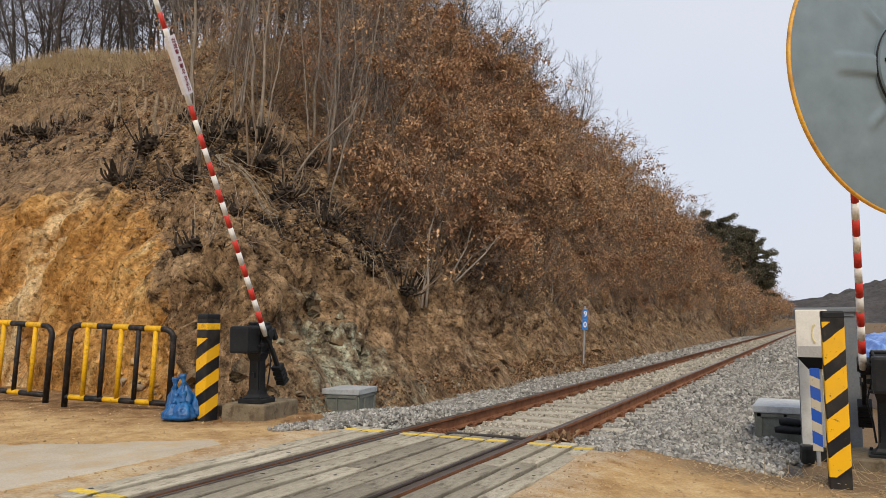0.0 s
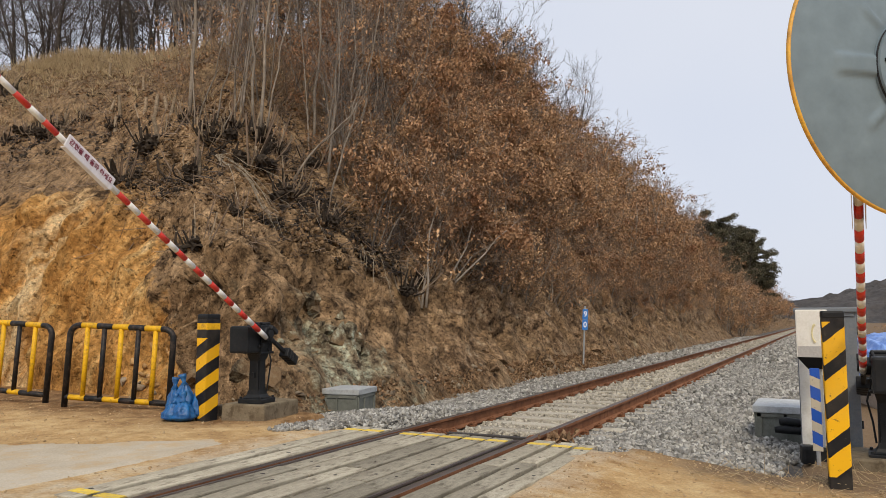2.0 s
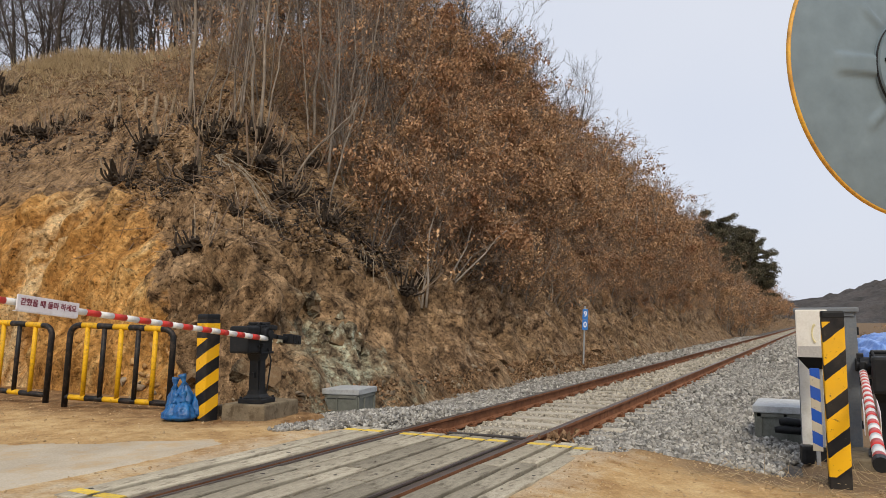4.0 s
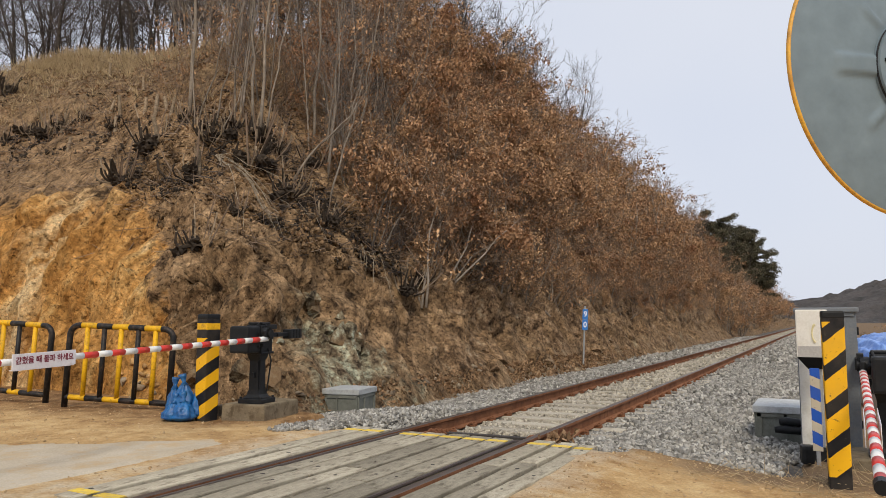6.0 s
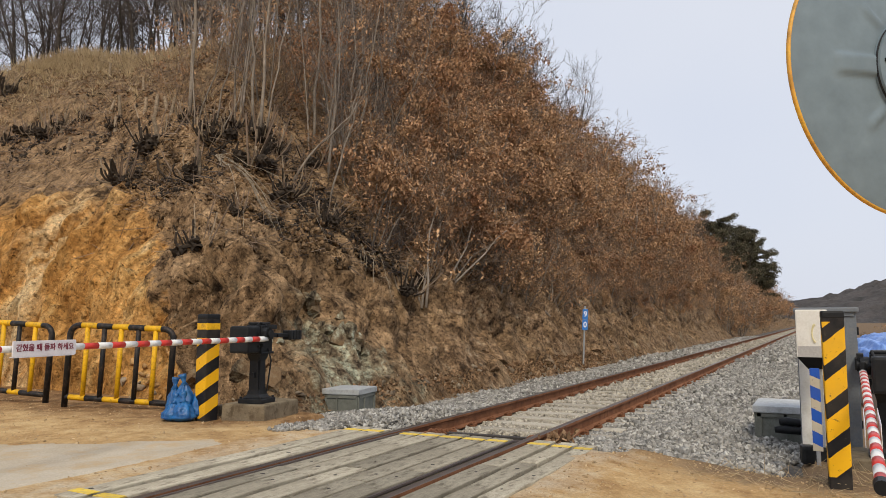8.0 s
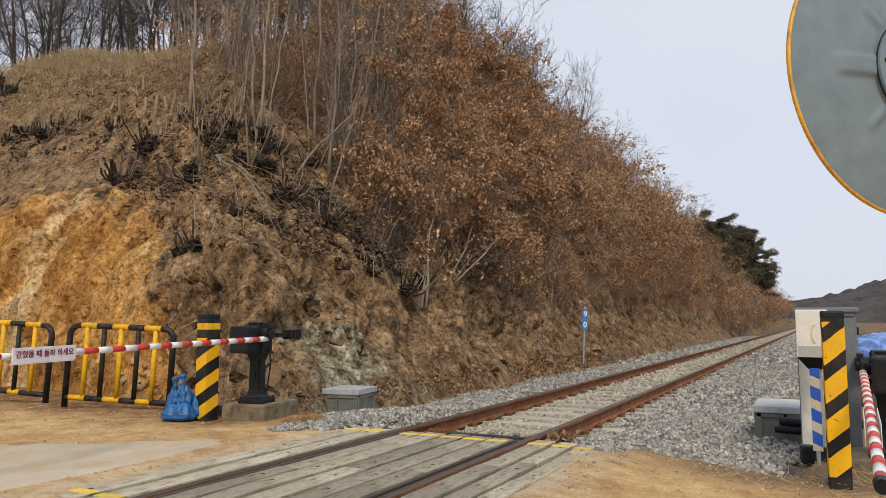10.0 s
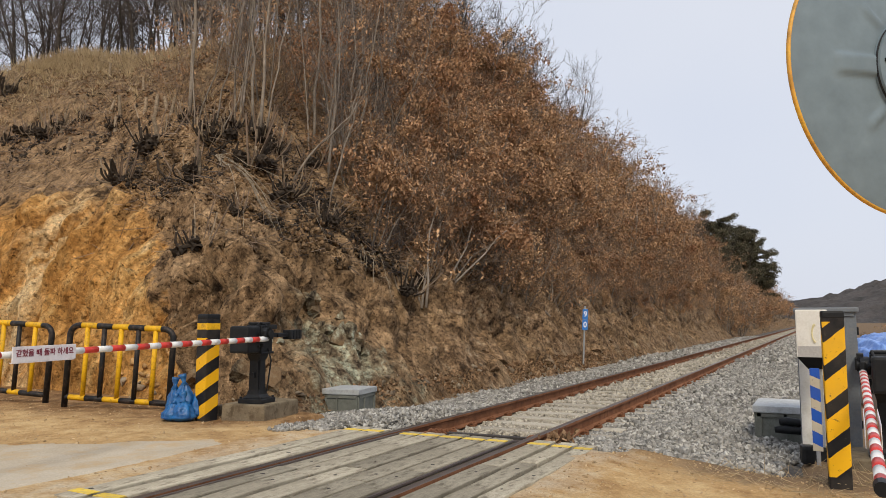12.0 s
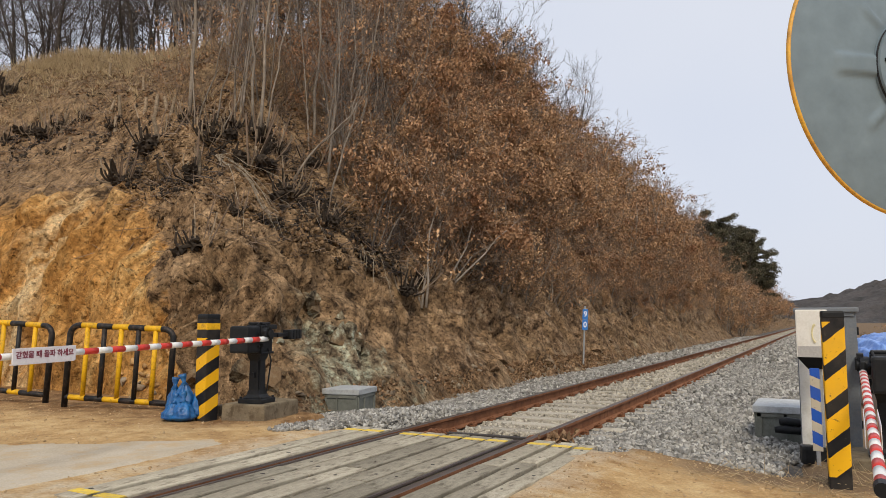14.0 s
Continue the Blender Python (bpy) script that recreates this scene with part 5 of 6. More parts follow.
class Grower:
    def __init__(self, seed):
        self.r = np.random.default_rng(seed)
        self.seg = []      # p0, p1, r0, r1, level
        self.stems = []

    def branch(self, p, d, length, rad, level, plan):
        """plan: per level (steps, wander, lift, children, child length, child angle, from where)."""
        r = self.r
        steps, wander, lift, kids, klen, kang, start = plan[level]
        p, d = np.array(p, float), np.array(d, float)
        pts, dirs = [p], [d]
        for i in range(steps):
            d = d + r.normal(0, wander, 3) + np.array([0, 0, lift])
            d /= np.linalg.norm(d)
            q = pts[-1] + d * length / steps
            f0, f1 = 1 - 0.8 * i / steps, 1 - 0.8 * (i + 1) / steps
            self.seg.append((pts[-1], q, rad * f0, rad * f1, level))
            pts.append(q)
            dirs.append(d)
        if level == 0:
            self.stems.append((pts, [rad * (1 - 0.8 * i / steps) for i in range(steps + 1)]))
        if level + 1 < len(plan):
            for k in range(kids):
                t = start + (1 - start) * (k + r.uniform(0, 1)) / kids
                i = min(int(t * steps), steps - 1)
                f = t * steps - i
                q = pts[i] * (1 - f) + pts[i + 1] * f
                side = np.cross(dirs[i + 1], r.normal(size=3))
                side /= max(np.linalg.norm(side), 1e-6)
                a = math.radians(kang) * r.uniform(0.7, 1.3)
                nd = dirs[i + 1] * math.cos(a) + side * math.sin(a)
                self.branch(q, nd, length * klen * r.uniform(0.6, 1.2) * (1.15 - 0.55 * t), rad * (1 - 0.75 * t) * 0.55, level + 1, plan)

    def arrays(self, levels):
        s = [q for q in self.seg if q[4] in levels]
        return [np.array([q[k] for q in s]) for k in range(4)]


def make_tree(name, seed, stems, height, rad, plan, leaves, leaf_size, mats, label, category, group, trunk_levels=(0,), tilt=0.12, low=0.25, leaf_mat=None, min_twig=0.004):
    g = Grower(seed)
    r = g.r
    for s in range(stems):
        a = r.uniform(0, 2 * math.pi)
        t = tilt * r.uniform(0.3, 1.6) * (1 if stems > 1 else 0.6)
        g.branch((0.10 * math.cos(a) * (stems > 1), 0.10 * math.sin(a) * (stems > 1), -0.25), (math.cos(a) * t, math.sin(a) * t, 1), (height + 0.25) * r.uniform(0.75, 1.0), rad * r.uniform(0.7, 1.1), 0, plan)
    th = empty(name, pose(0, 0, -50), label, category, group)
    if trunk_levels:
        for pts, rr in g.stems:
            bm = B()
            tube(bm, pts, rr, 7)
            part("trunk" if stems == 1 else "stem", bm, mats[0], th, "", True)
    lv = tuple(k for k in range(len(plan)) if k not in trunk_levels)
    P0, P1, R0, R1 = g.arrays(lv)
    V, F = prisms(P0, P1, np.maximum(R0, min_twig), np.maximum(R1, min_twig * 0.6), 3)
    idx = np.zeros(len(F), int)
    if leaves:
        Q0, Q1, _, _ = g.arrays(lv[-2:] if len(lv) > 1 else lv)
        keep = Q1[:, 2] > height * low
        Q0, Q1 = Q0[keep], Q1[keep]
        # leaves hang in clumps on some twigs and leave others bare
        w = r.uniform(0, 1, len(Q0)) ** 1.5
        w = w * np.array([max(0.0, noise.noise(Vector((q[0], q[1], q[2] * 1.5)) * 1.25 + Vector((seed * 3.7, 0, 0))) + 0.02) ** 1.7 for q in Q1]) * np.clip((height * 0.92 - Q1[:, 2]) / (height * 0.2), 0.02, 1)
        pick = r.choice(len(Q0), leaves, p=w / w.sum())
        t = r.uniform(0, 1, (leaves, 1))
        LP = Q0[pick] * (1 - t) + Q1[pick] * t + r.normal(0, leaf_size * 0.8, (leaves, 3))
        LV, LF = leaf_quads(r, LP, leaf_size, 0.35)
        F = np.concatenate([F, LF + len(V)])
        V = np.concatenate([V, LV])
        idx = np.concatenate([idx, np.ones(leaves, int)])
    raw("crown", V, F, [mats[1], leaf_mat or M_leaf], th, idx=idx)
    return th


def plan_of(kind):
    return {
        # steps, wander, lift, children, child length, child angle, from where
        "bare": [(9, 0.08, 0.03, 16, 0.42, 44, 0.16), (5, 0.16, 0.10, 7, 0.5, 40, 0.2), (4, 0.2, 0.08, 4, 0.55, 38, 0.2), (2, 0.2, 0.05, 0, 0, 0, 0)],
        "oak": [(7, 0.12, 0.03, 11, 0.46, 52, 0.16), (5, 0.2, 0.06, 7, 0.5, 46, 0.15), (3, 0.25, 0.02, 4, 0.5, 45, 0.1), (2, 0.25, 0.0, 0, 0, 0, 0)],
        "oak_far": [(5, 0.12, 0.03, 10, 0.46, 52, 0.16), (3, 0.2, 0.06, 6, 0.5, 46, 0.15), (2, 0.25, 0.02, 0, 0, 0, 0)],
        "sapling": [(9, 0.08, 0.05, 13, 0.32, 36, 0.2), (4, 0.16, 0.10, 7, 0.5, 38, 0.15), (3, 0.2, 0.06, 0, 0, 0, 0)],
        "shrub": [(4, 0.22, 0.05, 5, 0.55, 40, 0.15), (4, 0.25, 0.05, 4, 0.5, 42, 0.1), (2, 0.25, 0.02, 0, 0, 0, 0)],
    }[kind]


OAK_LABEL = "slender oak with dead brown leaves still hanging, on the slope"
oaks = [make_tree("oak_tree", 200 + k, 2 + k % 2, h, 0.055, plan_of("oak"), int(n * 2.0), 0.112, (M_bark, M_twig), OAK_LABEL, "tree", "brown-leaved oaks on the hillside", low=0.1) for k, (h, n) in enumerate(((5.6, 2500), (6.6, 3000), (4.8, 2200), (6.2, 700), (5.2, 1700)))]
oaks_far = [make_tree("oak_tree", 230 + k, 3, h, 0.07, plan_of("oak_far"), n, 0.16, (M_bark, M_twig), "brown-leaved winter oak on the far slope", "tree", "brown-leaved oaks on the hillside", min_twig=0.008) for k, (h, n) in enumerate(((6.4, 2400), (5.6, 2100), (7.2, 1500)))]
oak_scrub = [make_tree("oak_bush", 245 + k, 3, h, 0.026, plan_of("oak_far"), int(n * 2.3), 0.088, (M_bark, M_twig), "low oak scrub with dead brown leaves over the cutting", "bush", "low oak scrub", tilt=0.4, low=0.1, min_twig=0.005) for k, (h, n) in enumerate(((2.2, 620), (2.8, 850), (1.8, 420), (2.5, 260)))]
bares = [make_tree("bare_tree", 260 + k, 1 + (k == 2), h, 0.085, plan_of("bare"), 0, 0.1, (M_bark_dark, M_twig_dark), "tall leafless tree with dark bark on the hilltop", "tree", "bare trees on the hilltop", min_twig=0.009) for k, h in enumerate((9.5, 8.2, 10.5, 7.4))]
saplings = [make_tree("sapling", 290 + k, st, h, 0.031, plan_of("sapling"), lf, 0.075, (M_bark, M_twig_grey), "thin grey leafless sapling on the slope", "tree", "bare saplings on the slope", trunk_levels=(0,), tilt=0.16, low=0.4) for k, (st, h, lf) in enumerate(((3, 5.4, 0), (2, 6.4, 20), (4, 4.6, 30), (1, 5.0, 0)))]
shrubs = [make_tree("shrub", 320 + k, 7, h, 0.016, plan_of("shrub"), lf, 0.07, (M_twig, M_twig), "tangled brown leafless shrub on the slope", "shrub", "shrubs on the slope", trunk_levels=(), tilt=0.55, low=0.1) for k, (h, lf) in enumerate(((1.3, 60), (1.7, 260), (1.0, 0), (2.1, 420)))]
planted = {}


def plant(kinds, x, y, scale=1.0, r=rng, lean=5.0, sink=0.0):
    k = int(r.integers(0, len(kinds)))
    src = kinds[k]
    m = pose(x, y, hz(x, y) - sink, r.normal(0, lean), r.normal(0, lean), r.uniform(0, 360)) @ Matrix.Diagonal((scale, scale, scale, 1))
    if src.name not in planted:
        planted[src.name] = 1
        src.matrix_basis = m
        return src
    ob = copy_thing(src, m)
    ob.matrix_basis = m
    return ob


def spots(r, x0, x1, y0, y1, n, gap):
    out = []
    for _ in range(n * 12):
        p = (r.uniform(x0, x1), r.uniform(y0, y1))
        if all((p[0] - q[0]) ** 2 + (p[1] - q[1]) ** 2 > gap * gap for q in out):
            out.append(p)
            if len(out) >= n:
                break
    return out


rt = np.random.default_rng(17)
# oaks along the railway side, thinning towards the cleared nose of the hill
def bearing(x, y):
    return math.degrees(math.atan2(3.48 - x, y))


for x, y in spots(rt, -17, -5.5, 14.5, 34, 105, 1.2):
    if (x > -6.4 and y < 17) or bearing(x, y) > 35 + rt.uniform(-2, 2):
        continue
    plant(oaks, x, y, rt.uniform(0.75, 1.12), rt)
for x, y in spots(rt, -16, -5.2, 34, 62, 62, 1.7):
    plant(oaks_far, x, y, rt.uniform(0.75, 1.15), rt)
for x, y in spots(rt, -16, -4.8, 62, 150, 85, 2.4):
    plant(oaks_far, x, y, rt.uniform(0.7, 1.15), rt)
for x, y in spots(rt, -9, -4.6, 150, 250, 40, 2.4):
    plant(oaks_far, x, y, rt.uniform(0.7, 1.1), rt)
# bare trees along the crest
for x, y in spots(rt, -46, -12, 18.0, 42, 128, 1.1):
    plant(bares, x, y, rt.uniform(0.75, 1.1), rt, 3)
for x, y in spots(rt, -20, -11, 28, 60, 26, 2.0):
    plant(bares, x, y, rt.uniform(0.7, 0.95), rt, 3)
# thin grey saplings between the cleared ground and the oaks
for x, y in spots(rt, -17, -6.0, 12.6, 24, 150, 0.65):
    if 32 < bearing(x, y) < 46 + 0.6 * (y - 14) and hz(x, y) > (5.1 if bearing(x, y) > 37 else 4.1) and rt.uniform() < np.interp(bearing(x, y), [36, 41], [1.0, 0.35]):
        plant(saplings, x, y, rt.uniform(0.65, 1.15), rt, 6)
for x, y in spots(rt, -9, -5.3, 13.5, 17.5, 9, 0.9):
    if bearing(x, y) < 33:
        plant(oak_scrub, x, y, rt.uniform(0.8, 1.3), rt, 9)
# low leafy oak scrub that hangs over the cutting
for x, y in spots(rt, -7.2, -4.7, 14.5, 52, 150, 0.62):
    plant(oak_scrub, x, y, rt.uniform(0.75, 1.25), rt, 14)
for x, y in spots(rt, -5.2, -4.5, 21, 62, 42, 0.7):
    plant(oak_scrub, x, y, rt.uniform(0.5, 0.85), rt, 18)
# dark leafless brush below the oaks
brush = [make_tree("shrub", 340 + k, 9, h, 0.014, plan_of("shrub"), 0, 0.07, (M_twig_dark, M_twig_dark), "dark tangled leafless brush on the slope", "shrub", "shrubs on the slope", trunk_levels=(), tilt=0.8) for k, h in enumerate((1.0, 1.3))]
for x, y in spots(rt, -8, -5.2, 12, 26, 30, 0.8):
    if bearing(x, y) < 34:
        plant(brush, x, y, rt.uniform(0.7, 1.2), rt, 18)
for x, y in spots(rt, -8.0, -5.6, 11.6, 13.4, 12, 0.5):
    plant(brush, x, y, rt.uniform(0.2, 0.4), rt, 30)
# undergrowth
for x, y in spots(rt, -12, -4.7, 11.3, 30, 140, 0.7):
    if (bearing(x, y) < 34.5 and x < -5.6) or hz(x, y) > 6.6:
        plant(shrubs, x, y, rt.uniform(0.6, 1.2), rt, 14)
for x, y in spots(rt, -7.5, -4.4, 24, 90, 40, 1.2):
    plant(shrubs, x, y, rt.uniform(0.8, 1.6), rt, 12)


def make_pine(seed, h):
    r = np.random.default_rng(seed)
    g = Grower(seed)
    g.branch((0, 0, -0.3), (0.05, 0.02, 1), h, 0.17, 0, [(8, 0.05, 0.02, 26, 0.30, 82, 0.25), (4, 0.10, 0.02, 5, 0.45, 40, 0.3), (2, 0.15, 0.05, 0, 0, 0, 0)])
    th = empty("pine_tree", pose(0, 0, -50), "dark green pine with flat layered boughs above the track", "tree", "pines beyond the oaks")
    for pts, rr in g.stems:
        bm = B()
        tube(bm, pts, rr, 7)
        part("trunk", bm, M_bark_dark, th)
    P0, P1, R0, R1 = g.arrays((1,))
    V, F = prisms(P0, P1, R0, R1, 3)
    raw("boughs", V, F, M_bark_dark, th)
    Q0, Q1, _, _ = g.arrays((1, 2))
    keep = (np.hypot(Q1[:, 0], Q1[:, 1]) > 0.5) & (Q1[:, 2] > 0.25 * h)
    Q0, Q1 = Q0[keep], Q1[keep]
    n = 20000
    pick = r.integers(0, len(Q0), n)
    t = r.uniform(0, 1, (n, 1))
    LP = Q0[pick] * (1 - t) + Q1[pick] * t + r.normal(0, 1, (n, 3)) * np.array([0.24, 0.24, 0.05])
    V, F = leaf_quads(r, LP, 0.2, 0.0)
    raw("crown", V, F, M_needle, th)
    return th


pines = [make_pine(400, 10.5), make_pine(401, 8.5)]
for x, y, s in ((-5.0, 100, 0.88), (-5.4, 92, 0.88), (-5.9, 86, 0.82), (-6.2, 94, 0.9), (-6.6, 80, 0.72), (-7.2, 88, 0.78), (-5.1, 108, 0.85), (-7.0, 100, 0.75), (-7.6, 78, 0.7), (-8.4, 84, 0.8), (-9.2, 92, 0.85), (-4.6, 96, 0.8), (-6.3, 104, 0.95)):
    plant(pines, x - 0.1, y + 9, s * 1.2, rt, 2)
# bare grey trees between the oaks and the pines
for x, y, s in ((-7.6, 84, 0.8), (-6.9, 89, 0.85), (-8.4, 80, 0.8), (-9.2, 90, 0.95), (-7.1, 76, 0.7), (-8.0, 94, 0.95), (-6.4, 96, 0.85)):
    plant(bares, x, y, s, rt, 3)
# brown oak scrub under the pines
for x, y in spots(rt, -5.4, -3.5, 64, 124, 64, 0.9):
    plant(oak_scrub, x, y, rt.uniform(1.3, 2.1), rt, 6)


M_bark_stem = surface("weathered_brown_bark", (0.17, 0.13, 0.088), (0.36, 0.285, 0.20), 9, 0.95, 0.5, 0.008, 40, dirt=(0.05, 0.04, 0.03), dirt_amount=0.7, spread=0.3, spec=0.1)


def make_stump(seed):
    """A felled and burnt stool: a knotted charred root with short thick bent stems, some of them sawn pale."""
    r = np.random.default_rng(seed)
    th = empty("cut_stump", pose(0, 0, -50), "charred dark tree stool with short sawn stems", "stump", "cut stumps on the cleared slope")
    bm = B()
    for k in range(4):
        c = Vector((r.normal(0, 0.09), r.normal(0, 0.09), r.uniform(-0.02, 0.15)))
        vs = bmesh.ops.create_icosphere(bm, subdivisions=3, radius=r.uniform(0.06, 0.11))["verts"]
        for v in vs:
            q = v.co.normalized()
            g = 1 + 0.8 * noise.noise(q * 2.3 + Vector((seed, k, 0))) + 0.5 * noise.noise(q * 6 + Vector((k, seed, 0)))
            v.co = Vector((v.co.x * g, v.co.y * g, v.co.z * 0.8 * g)) + c
    part("root_stool", bm, M_char, th, "charred knotted root")
    for k in range(int(r.integers(18, 26))):
        a, t = r.uniform(0, 6.28), r.uniform(0.1, 0.9)
        out = Vector((math.cos(a), math.sin(a), 0))
        d = (out * t * 0.75 + Vector((0, 0, 1))).normalized()
        thick = k % 3 != 2
        ln, rr = (r.uniform(0.12, 0.42), r.uniform(0.008, 0.018)) if thick else (r.uniform(0.3, 0.7), r.uniform(0.005, 0.011))
        o = out * 0.15 * t
        bend = out * r.uniform(-0.03, 0.10) + Vector(r.normal(0, 0.035, 3))
        bm = B()
        tube(bm, [o, o + d * ln * 0.3 + bend, o + d * ln * 0.65 + bend * 1.1, o + d * ln + bend * 0.6], [rr * 1.5, rr * 1.05, rr * 1.1, rr * 0.85], 7)
        st = part("stem", bm, M_bark_stem if k % 4 == 1 else M_twig if not thick else M_char, th)
        if thick and k % 2:
            bm = B()
            e = o + d * ln + bend * 0.6
            rod(bm, e, e + d * 0.008, rr * 0.86, seg=9)
            part("sawn_face", bm, M_sawn, st, "pale sawn face")
    return th


stumps = [make_stump(s) for s in (3, 8, 15, 21, 34, 47)]
STOOLS = ((-10.17, 11.45, 1.55), (-9.76, 10.42, 1.25), (-8.16, 10.8, 1.5), (-8.19, 11.48, 1.35), (-7.17, 11.6, 1.5), (-7.6, 12.25, 1.4), (-7.99, 11.86, 1.0), (-6.24, 11.67, 1.2), (-7.23, 13.7, 1.2), (-7.21, 12.36, 1.1),
          (-6.32, 9.34, 1.3), (-5.64, 12.18, 1.0), (-22.5, 15.46, 1.9), (-16.27, 12.98, 1.2), (-4.54, 13.7, 1.1), (-6.28, 10.28, 0.8), (-16.5, 13.5, 1.2), (-17.9, 13.4, 1.1), (-18.6, 13.2, 1.0), (-15.1, 13.3, 0.8), (-9.95, 12.4, 1.0), (-8.4, 11.7, 0.9), (-5.0, 15.2, 1.2), (-12.9, 12.6, 0.7))
for x, y, s in STOOLS:
    plant(stumps, x, y, s * 1.2, rt, 8, 0.05 * s)


def cut_poles():
    """Pale sawn-off stems left standing on the cleared ground."""
    src = None
    for x, y, h in ((-12.79, 12.55, 0.42), (-13.59, 11.81, 0.34), (-11.36, 12.6, 0.62), (-13.08, 12.91, 0.5), (-13.82, 13.19, 0.36), (-17.87, 16.17, 0.5), (-13.34, 13.85, 0.3), (-12.19, 12.98, 0.4), (-10.61, 12.46, 0.4), (-15.15, 13.27, 0.3), (-16.3, 13.6, 0.45), (-16.9, 13.3, 0.4), (-11.1, 12.75, 0.4), (-10.05, 11.6, 0.55), (-8.0, 10.95, 0.55)):
        if src is None:
            bm = B()
            tube(bm, [(0, 0, -0.2), (0.01, 0, 0.3), (0.03, 0.01, 0.98), (0.031, 0.01, 1.0)], [0.085, 0.07, 0.066, 0.058], 9)
            src = part("sawn_stem", bm, M_bark_stem)
            tagged(src, "short pale sawn-off tree stem on the slope", "stump", "sawn stems on the cleared slope")
            ob = src
        else:
            ob = copy_thing(src, pose(0, 0, 0))
        w = 0.42 + 0.5 * h
        ob.matrix_basis = pose(x, y, hz(x, y), 9 * math.sin(x * 7), 9 * math.cos(x * 5), x * 50) @ Matrix.Diagonal((w, w, h, 1))


cut_poles()


def bent_stem(x, y, tip, r0, label):
    """A lone pale stem that leans out of the slope, with a few side twigs."""
    r = np.random.default_rng(int(abs(x * 100 + y * 10)))
    base = Vector((x, y, hz(x, y)))
    tip = Vector(tip)
    pts = [base + (tip - base) * t + Vector(r.normal(0, 0.035, 3)) * (0.2 < t < 0.95) - Vector((0, 0, 0.12)) * (t == 0) for t in np.linspace(0, 1, 8)]
    th = empty("sapling", Matrix.Translation(base), label, "tree", "bare saplings on the slope")
    loc = [p - base for p in pts]
    bm = B()
    tube(bm, loc, [r0 * (1 - 0.75 * i / 7) for i in range(8)], 8)
    part("trunk", bm, M_bark_pale, th, "", True)
    for k in range(6):
        i = int(r.integers(3, 7))
        d = ((loc[i + 1] - loc[i]).normalized() + Vector(r.normal(0, 0.5, 3)) + Vector((0, 0, 0.4))).normalized()
        bm = B()
        q = loc[i]
        ln = r.uniform(0.4, 1.1)
        tube(bm, [q, q + d * ln * 0.5 + Vector(r.normal(0, 0.04, 3)), q + d * ln + Vector((0, 0, 0.1))], [r0 * 0.3, r0 * 0.2, r0 * 0.1], 5)
        part("twig", bm, M_bark_pale, th)


M_bark_pale = surface("pale_smooth_bark", (0.17, 0.14, 0.11), (0.30, 0.26, 0.21), 5, 0.9, 0.4, 0.006, 40, dirt=(0.12, 0.10, 0.085), dirt_amount=0.6, spread=0.15, spec=0.12)
LONE = "pale leaning leafless stem rising from a charred stool"
for x, y, dx, dy, h, r0 in ((-9.99, 12.46, 0.1, 0.1, 4.6, 0.075), (-9.25, 12.03, 0.7, 0.3, 2.4, 0.03), (-9.3, 12.0, -0.5, 0.2, 2.6, 0.026), (-7.77, 12.5, 0.15, 0.2, 4.0, 0.06), (-7.85, 12.35, -0.3, 0.2, 3.6, 0.05), (-7.7, 12.6, 0.5, 0.3, 3.2, 0.035), (-7.83, 14.57, 0.1, 0.1, 4.4, 0.06),
                            (-7.37, 14.44, 0.4, 0.2, 3.6, 0.045), (-7.2, 15.32, 0.7, 0.3, 4.0, 0.055), (-6.36, 11.93, 1.05, 0.9, 1.55, 0.042), (-6.01, 12.81, 0.55, 0.4, 2.2, 0.035), (-8.42, 11.75, 0.5, 0.3, 2.6, 0.03), (-8.1, 11.5, 0.9, 0.4, 1.9, 0.022)):
    bent_stem(x, y, (x + dx, y + dy, hz(x, y) + h * 1.15), r0 * 0.72, LONE)


def on_hill(n, x0, x1, y0, y1, r):
    x, y = r.uniform(x0, x1, n), r.uniform(y0, y1, n)
    return np.stack([x, y, hill_height(x, y)], -1)


def flat_enough(P):
    """True where the ground is not a steep face, or lies at the foot of one."""
    g = np.hypot(hill_height(P[:, 0] + 0.2, P[:, 1]) - hill_height(P[:, 0] - 0.2, P[:, 1]), hill_height(P[:, 0], P[:, 1] + 0.2) - hill_height(P[:, 0], P[:, 1] - 0.2)) / 0.4
    return ((g < 1.35) & (P[:, 2] > 2.6)) | (P[:, 2] < 0.12)


